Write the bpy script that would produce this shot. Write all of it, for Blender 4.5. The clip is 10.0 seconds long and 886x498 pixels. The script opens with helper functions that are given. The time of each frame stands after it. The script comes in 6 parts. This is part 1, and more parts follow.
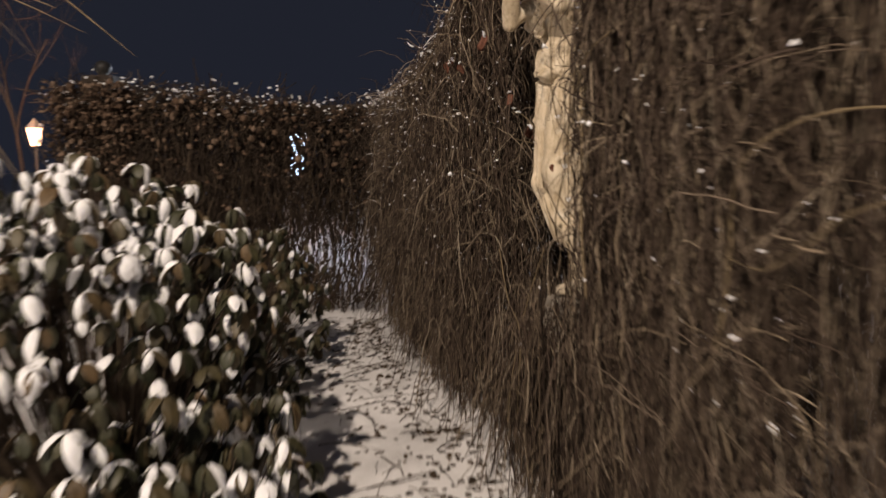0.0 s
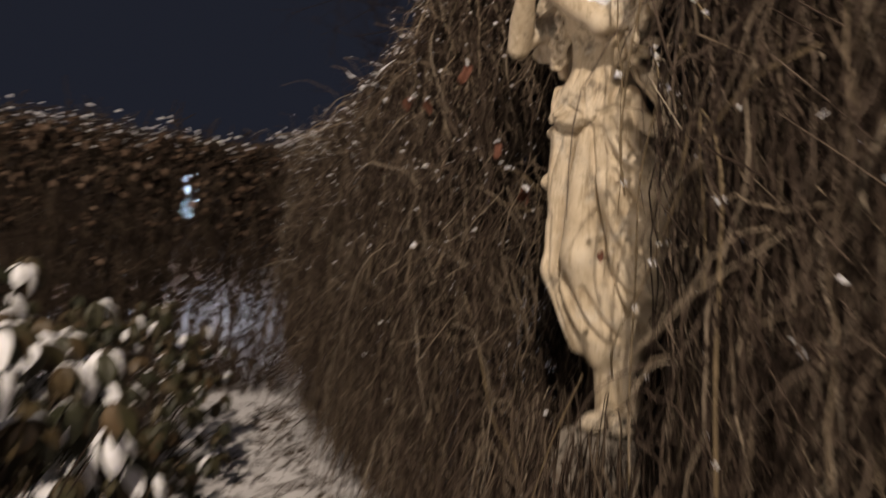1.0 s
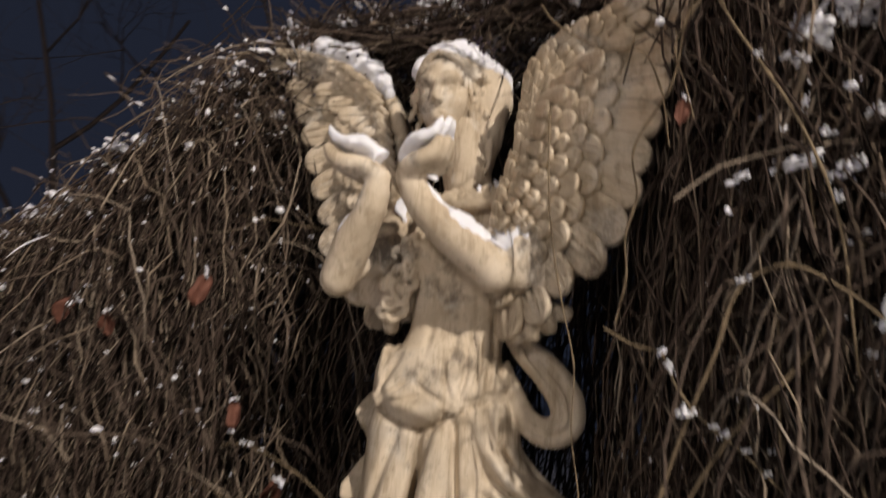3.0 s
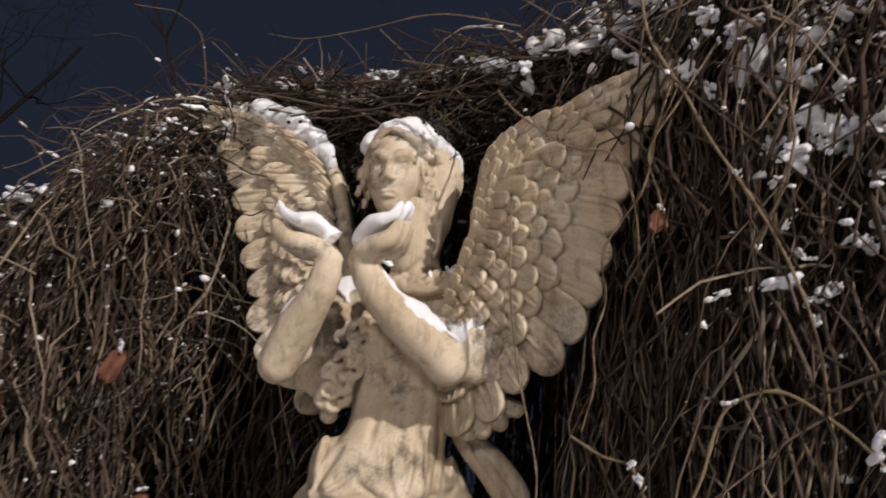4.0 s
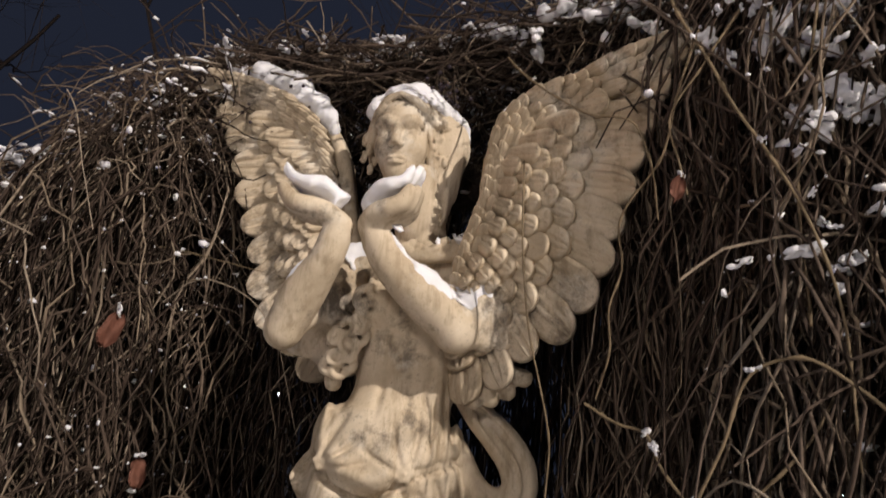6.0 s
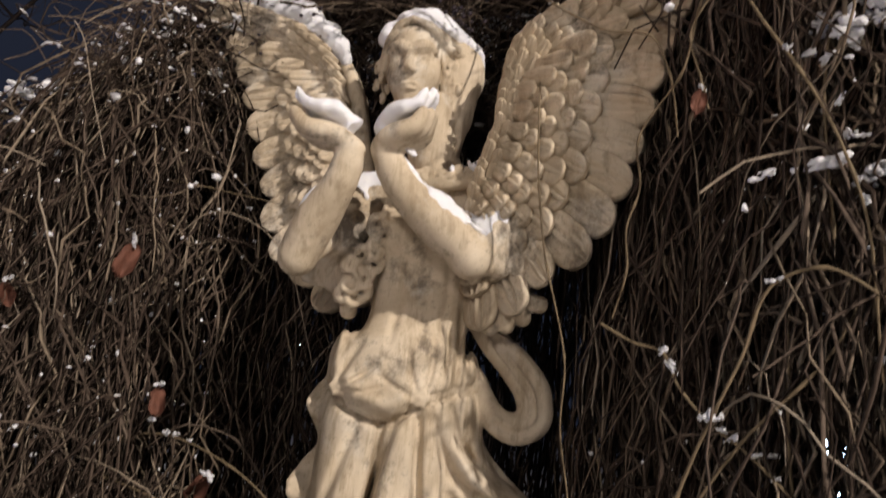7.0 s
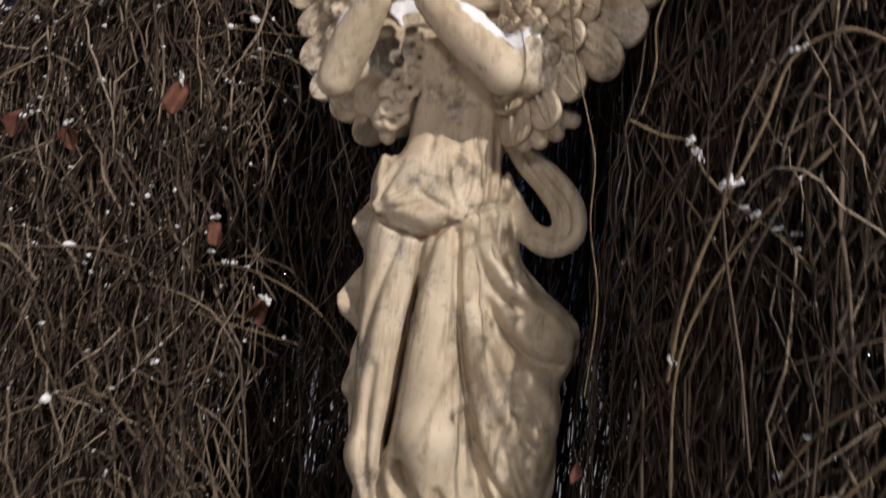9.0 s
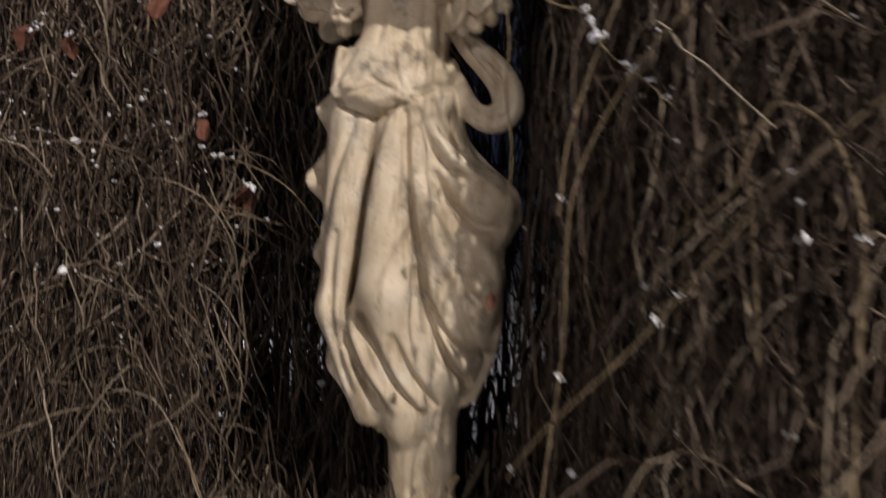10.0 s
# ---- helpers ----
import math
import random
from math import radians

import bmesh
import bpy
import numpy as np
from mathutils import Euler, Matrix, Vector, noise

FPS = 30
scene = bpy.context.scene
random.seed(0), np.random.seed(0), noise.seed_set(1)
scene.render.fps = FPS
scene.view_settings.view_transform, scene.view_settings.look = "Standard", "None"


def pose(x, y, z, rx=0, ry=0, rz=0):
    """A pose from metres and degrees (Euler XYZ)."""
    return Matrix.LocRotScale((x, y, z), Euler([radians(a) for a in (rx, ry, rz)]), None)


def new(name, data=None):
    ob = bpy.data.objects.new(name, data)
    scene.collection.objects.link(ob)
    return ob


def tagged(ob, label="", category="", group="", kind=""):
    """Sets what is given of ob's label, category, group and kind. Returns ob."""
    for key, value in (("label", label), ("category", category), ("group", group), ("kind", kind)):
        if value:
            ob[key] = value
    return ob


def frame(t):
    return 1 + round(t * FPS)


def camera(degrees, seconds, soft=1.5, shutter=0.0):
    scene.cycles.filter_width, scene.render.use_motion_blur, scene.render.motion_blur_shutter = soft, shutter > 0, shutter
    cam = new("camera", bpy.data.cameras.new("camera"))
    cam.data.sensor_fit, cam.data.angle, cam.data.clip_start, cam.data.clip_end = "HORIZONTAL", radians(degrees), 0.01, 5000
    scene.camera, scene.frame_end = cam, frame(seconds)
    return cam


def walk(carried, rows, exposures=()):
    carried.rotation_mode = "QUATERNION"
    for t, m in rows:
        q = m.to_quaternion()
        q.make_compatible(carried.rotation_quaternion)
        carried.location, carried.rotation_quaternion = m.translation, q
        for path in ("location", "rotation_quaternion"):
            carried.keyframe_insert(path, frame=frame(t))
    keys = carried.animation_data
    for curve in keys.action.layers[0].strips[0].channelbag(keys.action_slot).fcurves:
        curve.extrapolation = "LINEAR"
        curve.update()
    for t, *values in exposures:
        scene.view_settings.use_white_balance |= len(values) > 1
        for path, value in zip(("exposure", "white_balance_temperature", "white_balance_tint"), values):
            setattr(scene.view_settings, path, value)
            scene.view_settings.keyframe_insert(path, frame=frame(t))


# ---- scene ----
cam = camera(62.3, 10.0, 1.6, 0.9)
METRES, EYE, TILT, LEAN, TURN = 3.2, 1.4, -6.5, 0.7, 0.0
ROWS = [
    (0.0, 0.0, 0.0, 0.0, 0.0, 0.0, -0.0),
    (0.5, -0.0457, 0.1758, 0.0247, -2.97, 1.4, -0.77),
    (1.0, -0.0882, 0.3338, 0.066, -8.57, 3.67, -1.59),
    (1.5, -0.1424, 0.4538, 0.1059, -18.67, 7.93, -1.89),
    (2.0, -0.1586, 0.553, 0.1379, -26.85, 11.26, -2.07),
    (2.5, -0.1582, 0.6348, 0.1654, -36.78, 14.72, -1.59),
    (3.0, -0.175, 0.6875, 0.2034, -43.47, 17.77, -1.3),
    (4.5, -0.1975, 0.7321, 0.234, -54.62, 22.45, -1.4),
    (5.0, -0.2, 0.7406, 0.2324, -54.97, 22.32, -1.65),
    (6.5, -0.1955, 0.7481, 0.2201, -53.74, 18.68, -1.51),
    (7.0, -0.1898, 0.7516, 0.211, -53.13, 16.76, -1.6),
    (7.5, -0.1912, 0.7515, 0.2022, -52.48, 14.68, -1.66),
    (8.0, -0.1948, 0.7502, 0.1918, -51.74, 12.7, -1.6),
    (8.5, -0.1934, 0.7504, 0.1766, -50.74, 10.61, -1.28),
    (9.0, -0.1901, 0.7416, 0.1589, -49.21, 8.58, -0.83),
    (9.5, -0.1933, 0.7119, 0.1363, -47.1, 6.05, -0.25),
    (10.0, -0.1916, 0.657, 0.1074, -46.01, 3.62, 0.59),
]
walk(cam, [(t, pose(0, 0, EYE, TILT, LEAN, TURN) @ pose(METRES * x, METRES * y, METRES * z, 90 + pitch, roll, yaw)) for t, x, y, z, yaw, pitch, roll in ROWS],
     exposures=[(0.0, -0.06, 7050, 11), (1.0, -0.18, 7050, 11), (2.0, -0.10, 6300, 10), (3.0, -0.06, 6250, 10), (4.5, 0.03, 6000, 10), (6.5, 0.0, 6350, 10), (8.0, 0.05, 6050, 9), (9.5, 0.04, 5950, 9), (10.0, -0.06, 6050, 9)])

# ---- world and light ----
world = bpy.data.worlds.new("night")
scene.world = world
world.use_nodes = True
wn, wl = world.node_tree.nodes, world.node_tree.links
wn["Background"].inputs["Color"].default_value = (0.50, 0.60, 1.0, 1)
wn["Background"].inputs["Strength"].default_value = 0.027


def lamp(name, kind, m, energy, color, size):
    data = bpy.data.lights.new(name, kind)
    data.energy, data.color, data.shadow_soft_size = energy, color, size
    ob = new(name, data)
    ob.matrix_world = m
    return ob


# the two park lamps behind the walker and across the path
lamp("park_light", "POINT", pose(-2.0, -6.3, 8.6), 6700, (1.0, 0.86, 0.74), 0.11)
lamp("park_light", "POINT", pose(-7.5, -0.6, 4.8), 700, (1.0, 0.86, 0.76), 0.12)
# the cold yard lamps beyond the fence and the street lamp by the far pier
lamp("yard_light", "POINT", pose(-2.6, 11.6, 2.6), 300, (0.72, 0.82, 1.0), 0.2)
lamp("yard_light", "POINT", pose(4.3, 9.2, 1.3), 55, (1.0, 0.92, 0.96), 0.2)
lamp("street_light", "POINT", pose(-8.1, 14.2, 2.6), 750, (1.0, 0.56, 0.38), 0.2)


# ---- materials ----
def material(name, rough=0.8, spec=0.3):
    m = bpy.data.materials.new(name)
    m.use_nodes = True
    b = m.node_tree.nodes["Principled BSDF"]
    b.inputs["Roughness"].default_value = rough
    b.inputs["Specular IOR Level"].default_value = spec
    return m, m.node_tree.nodes, m.node_tree.links, b


def noise_node(n, l, scale, detail=5, rough=0.6, stretch=None):
    t = n.new("ShaderNodeTexNoise")
    t.inputs["Scale"].default_value = scale
    t.inputs["Detail"].default_value = detail
    t.inputs["Roughness"].default_value = rough
    c = n.new("ShaderNodeTexCoord")
    if stretch:
        mp = n.new("ShaderNodeMapping")
        mp.inputs["Scale"].default_value = stretch
        l.new(c.outputs["Object"], mp.inputs["Vector"])
        l.new(mp.outputs["Vector"], t.inputs["Vector"])
    else:
        l.new(c.outputs["Object"], t.inputs["Vector"])
    return t.outputs["Fac"]


def ramp(n, l, fac, stops):
    r = n.new("ShaderNodeValToRGB")
    e = r.color_ramp.elements
    while len(e) < len(stops):
        e.new(0.5)
    for el, (p, c) in zip(e, stops):
        el.position, el.color = p, (*c, 1)
    l.new(fac, r.inputs["Fac"])
    return r.outputs["Color"]


def mix(n, l, fac, a, b, mode="MIX"):
    x = n.new("ShaderNodeMix")
    x.data_type, x.blend_type = "RGBA", mode
    for sock, v in ((x.inputs["Factor"], fac), (x.inputs["A"], a), (x.inputs["B"], b)):
        if isinstance(v, (int, float)):
            sock.default_value = v
        elif isinstance(v, tuple):
            sock.default_value = (*v, 1)
        else:
            l.new(v, sock)
    return x.outputs["Result"]


def bump(n, l, b, height, strength, dist):
    k = n.new("ShaderNodeBump")
    k.inputs["Strength"].default_value, k.inputs["Distance"].default_value = strength, dist
    l.new(height, k.inputs["Height"])
    l.new(k.outputs["Normal"], b.inputs["Normal"])


def plain(name, dark, light, scale=30, rough=0.8, bumps=0.3, dist=0.004, stretch=None, spec=0.3):
    m, n, l, b = material(name, rough, spec)
    f = noise_node(n, l, scale, stretch=stretch)
    l.new(ramp(n, l, f, [(0.32, dark), (0.68, light)]), b.inputs["Base Color"])
    bump(n, l, b, f, bumps, dist)
    return m


def island(name, stops, rough=0.85, scale=60, spec=0.2, translucent=0):
    m, n, l, b = material(name, rough, spec)
    g = n.new("ShaderNodeNewGeometry")
    c = ramp(n, l, g.outputs["Random Per Island"], stops)
    f = noise_node(n, l, scale)
    l.new(mix(n, l, 0.6, c, ramp(n, l, f, [(0.3, (0.35, 0.33, 0.32)), (0.7, (1.2, 1.15, 1.1))]), "MULTIPLY"), b.inputs["Base Color"])
    bump(n, l, b, f, 0.4, 0.002)
    return m


def stone():
    m, n, l, b = material("weathered_cast_stone", 0.85, 0.2)
    big = noise_node(n, l, 6, 7, 0.65)
    fine = noise_node(n, l, 75, 8, 0.75)
    streak = noise_node(n, l, 11, 6, 0.7, (2.4, 2.4, 0.35))
    spot = noise_node(n, l, 170, 3, 0.6)
    c = ramp(n, l, big, [(0.30, (0.37, 0.295, 0.20)), (0.5, (0.54, 0.455, 0.335)), (0.70, (0.66, 0.58, 0.46))])
    c = mix(n, l, ramp(n, l, streak, [(0.50, (0, 0, 0)), (0.66, (0.85, 0.85, 0.85))]), c, (0.30, 0.235, 0.155))
    pale = noise_node(n, l, 8.7, 6, 0.65)
    c = mix(n, l, ramp(n, l, pale, [(0.54, (0, 0, 0)), (0.70, (0.65, 0.65, 0.65))]), c, (0.68, 0.65, 0.58))
    grime = noise_node(n, l, 4.3, 9, 0.8)
    c = mix(n, l, ramp(n, l, grime, [(0.54, (0, 0, 0)), (0.63, (0.8, 0.8, 0.8))]), c, (0.12, 0.10, 0.08))
    c = mix(n, l, ramp(n, l, fine, [(0.57, (0, 0, 0)), (0.72, (0.6, 0.6, 0.6))]), c, (0.15, 0.125, 0.10))
    pits = ramp(n, l, spot, [(0.69, (0, 0, 0)), (0.73, (0.8, 0.8, 0.8))])
    c = mix(n, l, pits, c, (0.08, 0.07, 0.06))
    l.new(c, b.inputs["Base Color"])
    bump(n, l, b, fine, 0.45, 0.005)
    return m


def snow(name, tone=(0.80, 0.81, 0.85)):
    m, n, l, b = material(name, 0.6, 0.3)
    a = noise_node(n, l, 60, 6, 0.7)
    c = noise_node(n, l, 14, 4, 0.6)
    l.new(ramp(n, l, c, [(0.3, tuple(v * 0.86 for v in tone)), (0.65, tone)]), b.inputs["Base Color"])
    b.inputs["Subsurface Weight"].default_value = 0.25
    b.inputs["Subsurface Radius"].default_value = (0.02, 0.02, 0.025)
    bump(n, l, b, a, 0.5, 0.008)
    return m


def trodden_snow():
    m, n, l, b = material("trodden_snow", 0.75, 0.25)
    a = noise_node(n, l, 2.3, 6, 0.65)
    c = noise_node(n, l, 17, 6, 0.7)
    base = ramp(n, l, a, [(0.3, (0.64, 0.63, 0.64)), (0.55, (0.84, 0.83, 0.85))])
    base = mix(n, l, ramp(n, l, c, [(0.62, (0, 0, 0)), (0.76, (0.8, 0.8, 0.8))]), base, (0.16, 0.13, 0.11))
    l.new(base, b.inputs["Base Color"])
    bump(n, l, b, c, 0.8, 0.02)
    return m


def glow(name, color, strength):
    m, n, l, b = material(name, 0.4)
    b.inputs["Base Color"].default_value = (*color, 1)
    b.inputs["Emission Color"].default_value = (*color, 1)
    b.inputs["Emission Strength"].default_value = strength
    return m


STONE = stone()
SNOW = snow("fresh_snow")
GROUND = trodden_snow()
VINE = island("dry_vine_bark", [(0.0, (0.030, 0.020, 0.015)), (0.4, (0.072, 0.052, 0.040)), (0.72, (0.135, 0.105, 0.082)), (0.88, (0.22, 0.175, 0.125)), (1.0, (0.34, 0.29, 0.23))])
# darker copy of the vine bark; inside the curtain its colour stands in for shade
VINE_DARK = island("dark_vine_bark", [(0.0, (0.022, 0.015, 0.011)), (0.6, (0.055, 0.040, 0.030)), (1.0, (0.11, 0.085, 0.06))])
STEM = island("tan_vine_stem", [(0.0, (0.10, 0.075, 0.05)), (0.5, (0.19, 0.145, 0.085)), (1.0, (0.17, 0.14, 0.11))], 0.7)
DEAD = island("withered_leaf", [(0.0, (0.09, 0.038, 0.028)), (0.5, (0.14, 0.06, 0.042)), (1.0, (0.19, 0.10, 0.068))], 0.7)
HEDGE_LEAF = island("dry_hedge_leaf", [(0.0, (0.04, 0.026, 0.018)), (0.6, (0.10, 0.065, 0.045)), (1.0, (0.22, 0.16, 0.12))])
LITTER = island("leaf_litter", [(0.0, (0.03, 0.022, 0.016)), (1.0, (0.10, 0.07, 0.045))])
LEAF = island("evergreen_leaf", [(0.0, (0.020, 0.024, 0.010)), (0.5, (0.042, 0.040, 0.018)), (1.0, (0.10, 0.065, 0.032))], 0.55, 40, 0.5)
BERRY = plain("black_berry", (0.008, 0.007, 0.01), (0.03, 0.02, 0.03), 80, 0.5)
TIMBER = plain("dark_timber", (0.018, 0.013, 0.010), (0.05, 0.036, 0.028), 14, 0.75, 0.5, 0.004, (6, 6, 0.6))
BRICK = plain("red_brick", (0.12, 0.05, 0.035), (0.24, 0.10, 0.07), 22, 0.85)
MORTAR = plain("pale_mortar", (0.2, 0.18, 0.16), (0.32, 0.3, 0.27), 40, 0.9)
IRON = plain("black_iron", (0.012, 0.012, 0.013), (0.03, 0.03, 0.03), 50, 0.5)
BARK = plain("tree_bark", (0.016, 0.012, 0.010), (0.04, 0.030, 0.025), 18, 0.9)
CONCRETE = plain("stained_concrete", (0.15, 0.13, 0.11), (0.3, 0.27, 0.23), 12, 0.9, 0.5, 0.01)
BULB = glow("warm_bulb", (1.0, 0.85, 0.6), 14)
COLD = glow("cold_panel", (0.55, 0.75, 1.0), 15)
WHITE_GLOW = glow("white_lamp_glass", (0.9, 0.95, 1.0), 9)
WARM_GLOW = glow("amber_lamp_glass", (1.0, 0.66, 0.45), 2.2)


# ---- mesh helpers ----
def mesh_from(name, verts, faces, mat, smooth=True):
    """A mesh from arrays: faces is (n, 3) or (n, 4), or a list of such arrays."""
    groups = faces if isinstance(faces, list) else [faces]
    groups = [np.asarray(g, dtype=np.int32) for g in groups if len(g)]
    me = bpy.data.meshes.new(name)
    verts = np.asarray(verts, dtype=np.float32)
    me.vertices.add(len(verts))
    me.vertices.foreach_set("co", verts.ravel())
    loops = np.concatenate([g.ravel() for g in groups])
    counts = np.concatenate([np.full(len(g), g.shape[1], dtype=np.int32) for g in groups])
    me.loops.add(len(loops))
    me.loops.foreach_set("vertex_index", loops)
    me.polygons.add(len(counts))
    me.polygons.foreach_set("loop_start", np.concatenate([[0], np.cumsum(counts)[:-1]]).astype(np.int32))
    me.polygons.foreach_set("loop_total", counts)
    me.polygons.foreach_set("use_smooth", np.full(len(counts), smooth))
    me.materials.append(mat)
    me.update(calc_edges=True)
    me.validate()
    return me


def part(name, bm, mat, parent, label="", smooth=False):
    me = bpy.data.meshes.new(name)
    bm.to_mesh(me)
    bm.free()
    me.materials.append(mat)
    for p in me.polygons:
        p.use_smooth = smooth
    ob = new(name, me)
    if parent:
        ob.parent = parent
    if label:
        tagged(ob, label)
    return ob


def array_part(name, me, parent, label=""):
    ob = new(name, me)
    if parent:
        ob.parent = parent
    if label:
        tagged(ob, label)
    return ob


def box(bm, c, s, m=None, bevel=0.0):
    r = bmesh.ops.create_cube(bm, size=1.0)
    mm = Matrix.Translation(c) @ (m or Matrix()) @ Matrix.Diagonal((*s, 1))
    bmesh.ops.transform(bm, matrix=mm, verts=r["verts"])
    if bevel:
        es = list({e for v in r["verts"] for e in v.link_edges})
        bmesh.ops.bevel(bm, geom=es, offset=bevel, segments=2, affect="EDGES")
    return bm


def lathe(bm, profile, c=(0, 0, 0), n=20):
    rings = []
    for r, z in profile:
        rings.append([bm.verts.new((c[0] + r * math.cos(2 * math.pi * i / n), c[1] + r * math.sin(2 * math.pi * i / n), c[2] + z)) for i in range(n)])
    for a, b in zip(rings, rings[1:]):
        for i in range(n):
            bm.faces.new((a[i], a[(i + 1) % n], b[(i + 1) % n], b[i]))
    bm.faces.new(rings[0][::-1])
    bm.faces.new(rings[-1])
    return bm


def tubes(paths, radii, sides=4):
    """Tubes along paths (n, k, 3) with radii (n, k): vertices and quads, each tube an island."""
    paths = np.asarray(paths, dtype=np.float64)
    n, k, _ = paths.shape
    tan = np.gradient(paths, axis=1)
    tan /= np.linalg.norm(tan, axis=2, keepdims=True) + 1e-9
    ref = np.where(np.abs(tan[:, :1, 2:3]) > 0.8, np.array([[[1.0, 0.13, 0]]]), np.array([[[0.05, 0.1, 1.0]]]))
    ref = np.broadcast_to(ref, paths.shape)
    a = np.cross(tan, ref)
    a /= np.linalg.norm(a, axis=2, keepdims=True) + 1e-9
    b = np.cross(tan, a)
    ang = np.arange(sides) * 2 * np.pi / sides
    ring = a[:, :, None, :] * np.cos(ang)[None, None, :, None] + b[:, :, None, :] * np.sin(ang)[None, None, :, None]
    v = paths[:, :, None, :] + ring * np.asarray(radii)[:, :, None, None]
    idx = np.arange(n * k * sides).reshape(n, k, sides)
    nx = np.roll(idx, -1, axis=2)
    q = np.stack([idx[:, :-1], nx[:, :-1], nx[:, 1:], idx[:, 1:]], axis=-1).reshape(-1, 4)
    return v.reshape(-1, 3), q


ICO_V, ICO_F = None, None


def ico():
    global ICO_V, ICO_F
    if ICO_V is None:
        bm = bmesh.new()
        bmesh.ops.create_icosphere(bm, subdivisions=1, radius=1.0)
        ICO_V = np.array([v.co[:] for v in bm.verts])
        ICO_F = np.array([[v.index for v in f.verts] for f in bm.faces])
        bm.free()
    return ICO_V, ICO_F


def blobs(centres, sizes, rng, flat=0.75, rough=0.25):
    """Small uneven lumps, one island each."""
    iv, fc = ico()
    centres = np.asarray(centres)
    n = len(centres)
    s = np.asarray(sizes).reshape(n, 1, -1)
    if s.shape[2] == 1:
        s = s * np.array([1, 1, flat])
    d = iv[None] * (1 + rng.uniform(-rough, rough, (n, len(iv), 1))) * s
    v = (centres[:, None] + d).reshape(-1, 3)
    f = (fc[None] + (np.arange(n) * len(iv))[:, None, None]).reshape(-1, 3)
    return v, f


def join(pieces):
    """Several (vertices, faces) into vertices and a list of face arrays."""
    vs, fs, o = [], {}, 0
    for v, f in pieces:
        if len(v) == 0:
            continue
        vs.append(v)
        fs.setdefault(np.asarray(f).shape[1], []).append(np.asarray(f) + o)
        o += len(v)
    return np.concatenate(vs), [np.concatenate(g) for g in fs.values()]


def placed(v, m):
    a = np.array(m)
    return v @ a[:3, :3].T + a[:3, 3]


def smooth_curve(points, k):
    """k points along a smooth line through the given ones."""
    p = np.asarray(points, dtype=float)
    t = np.concatenate([[0], np.cumsum(np.linalg.norm(np.diff(p, axis=0), axis=1))])
    m = np.gradient(p, t, axis=0)
    s = np.linspace(0, t[-1], k)
    i = np.clip(np.searchsorted(t, s, side="right") - 1, 0, len(t) - 2)
    h = (t[i + 1] - t[i])[:, None]
    x = ((s - t[i])[:, None]) / h
    return ((2 * x**3 - 3 * x**2 + 1) * p[i] + (x**3 - 2 * x**2 + x) * h * m[i] + (-2 * x**3 + 3 * x**2) * p[i + 1] + (x**3 - x**2) * h * m[i + 1])


def waves(p, seed, freq, octaves=3):
    """Smooth noise of roughly -1 to 1 at points (..., 3)."""
    r = np.random.RandomState(seed)
    out = np.zeros(p.shape[:-1])
    for o in range(octaves):
        for _ in range(4):
            d = r.normal(size=3)
            d *= freq * 2**o / np.linalg.norm(d)
            out += np.sin(p @ d + r.uniform(0, 6.28)) / (3.0 * 1.7**o)
    return out


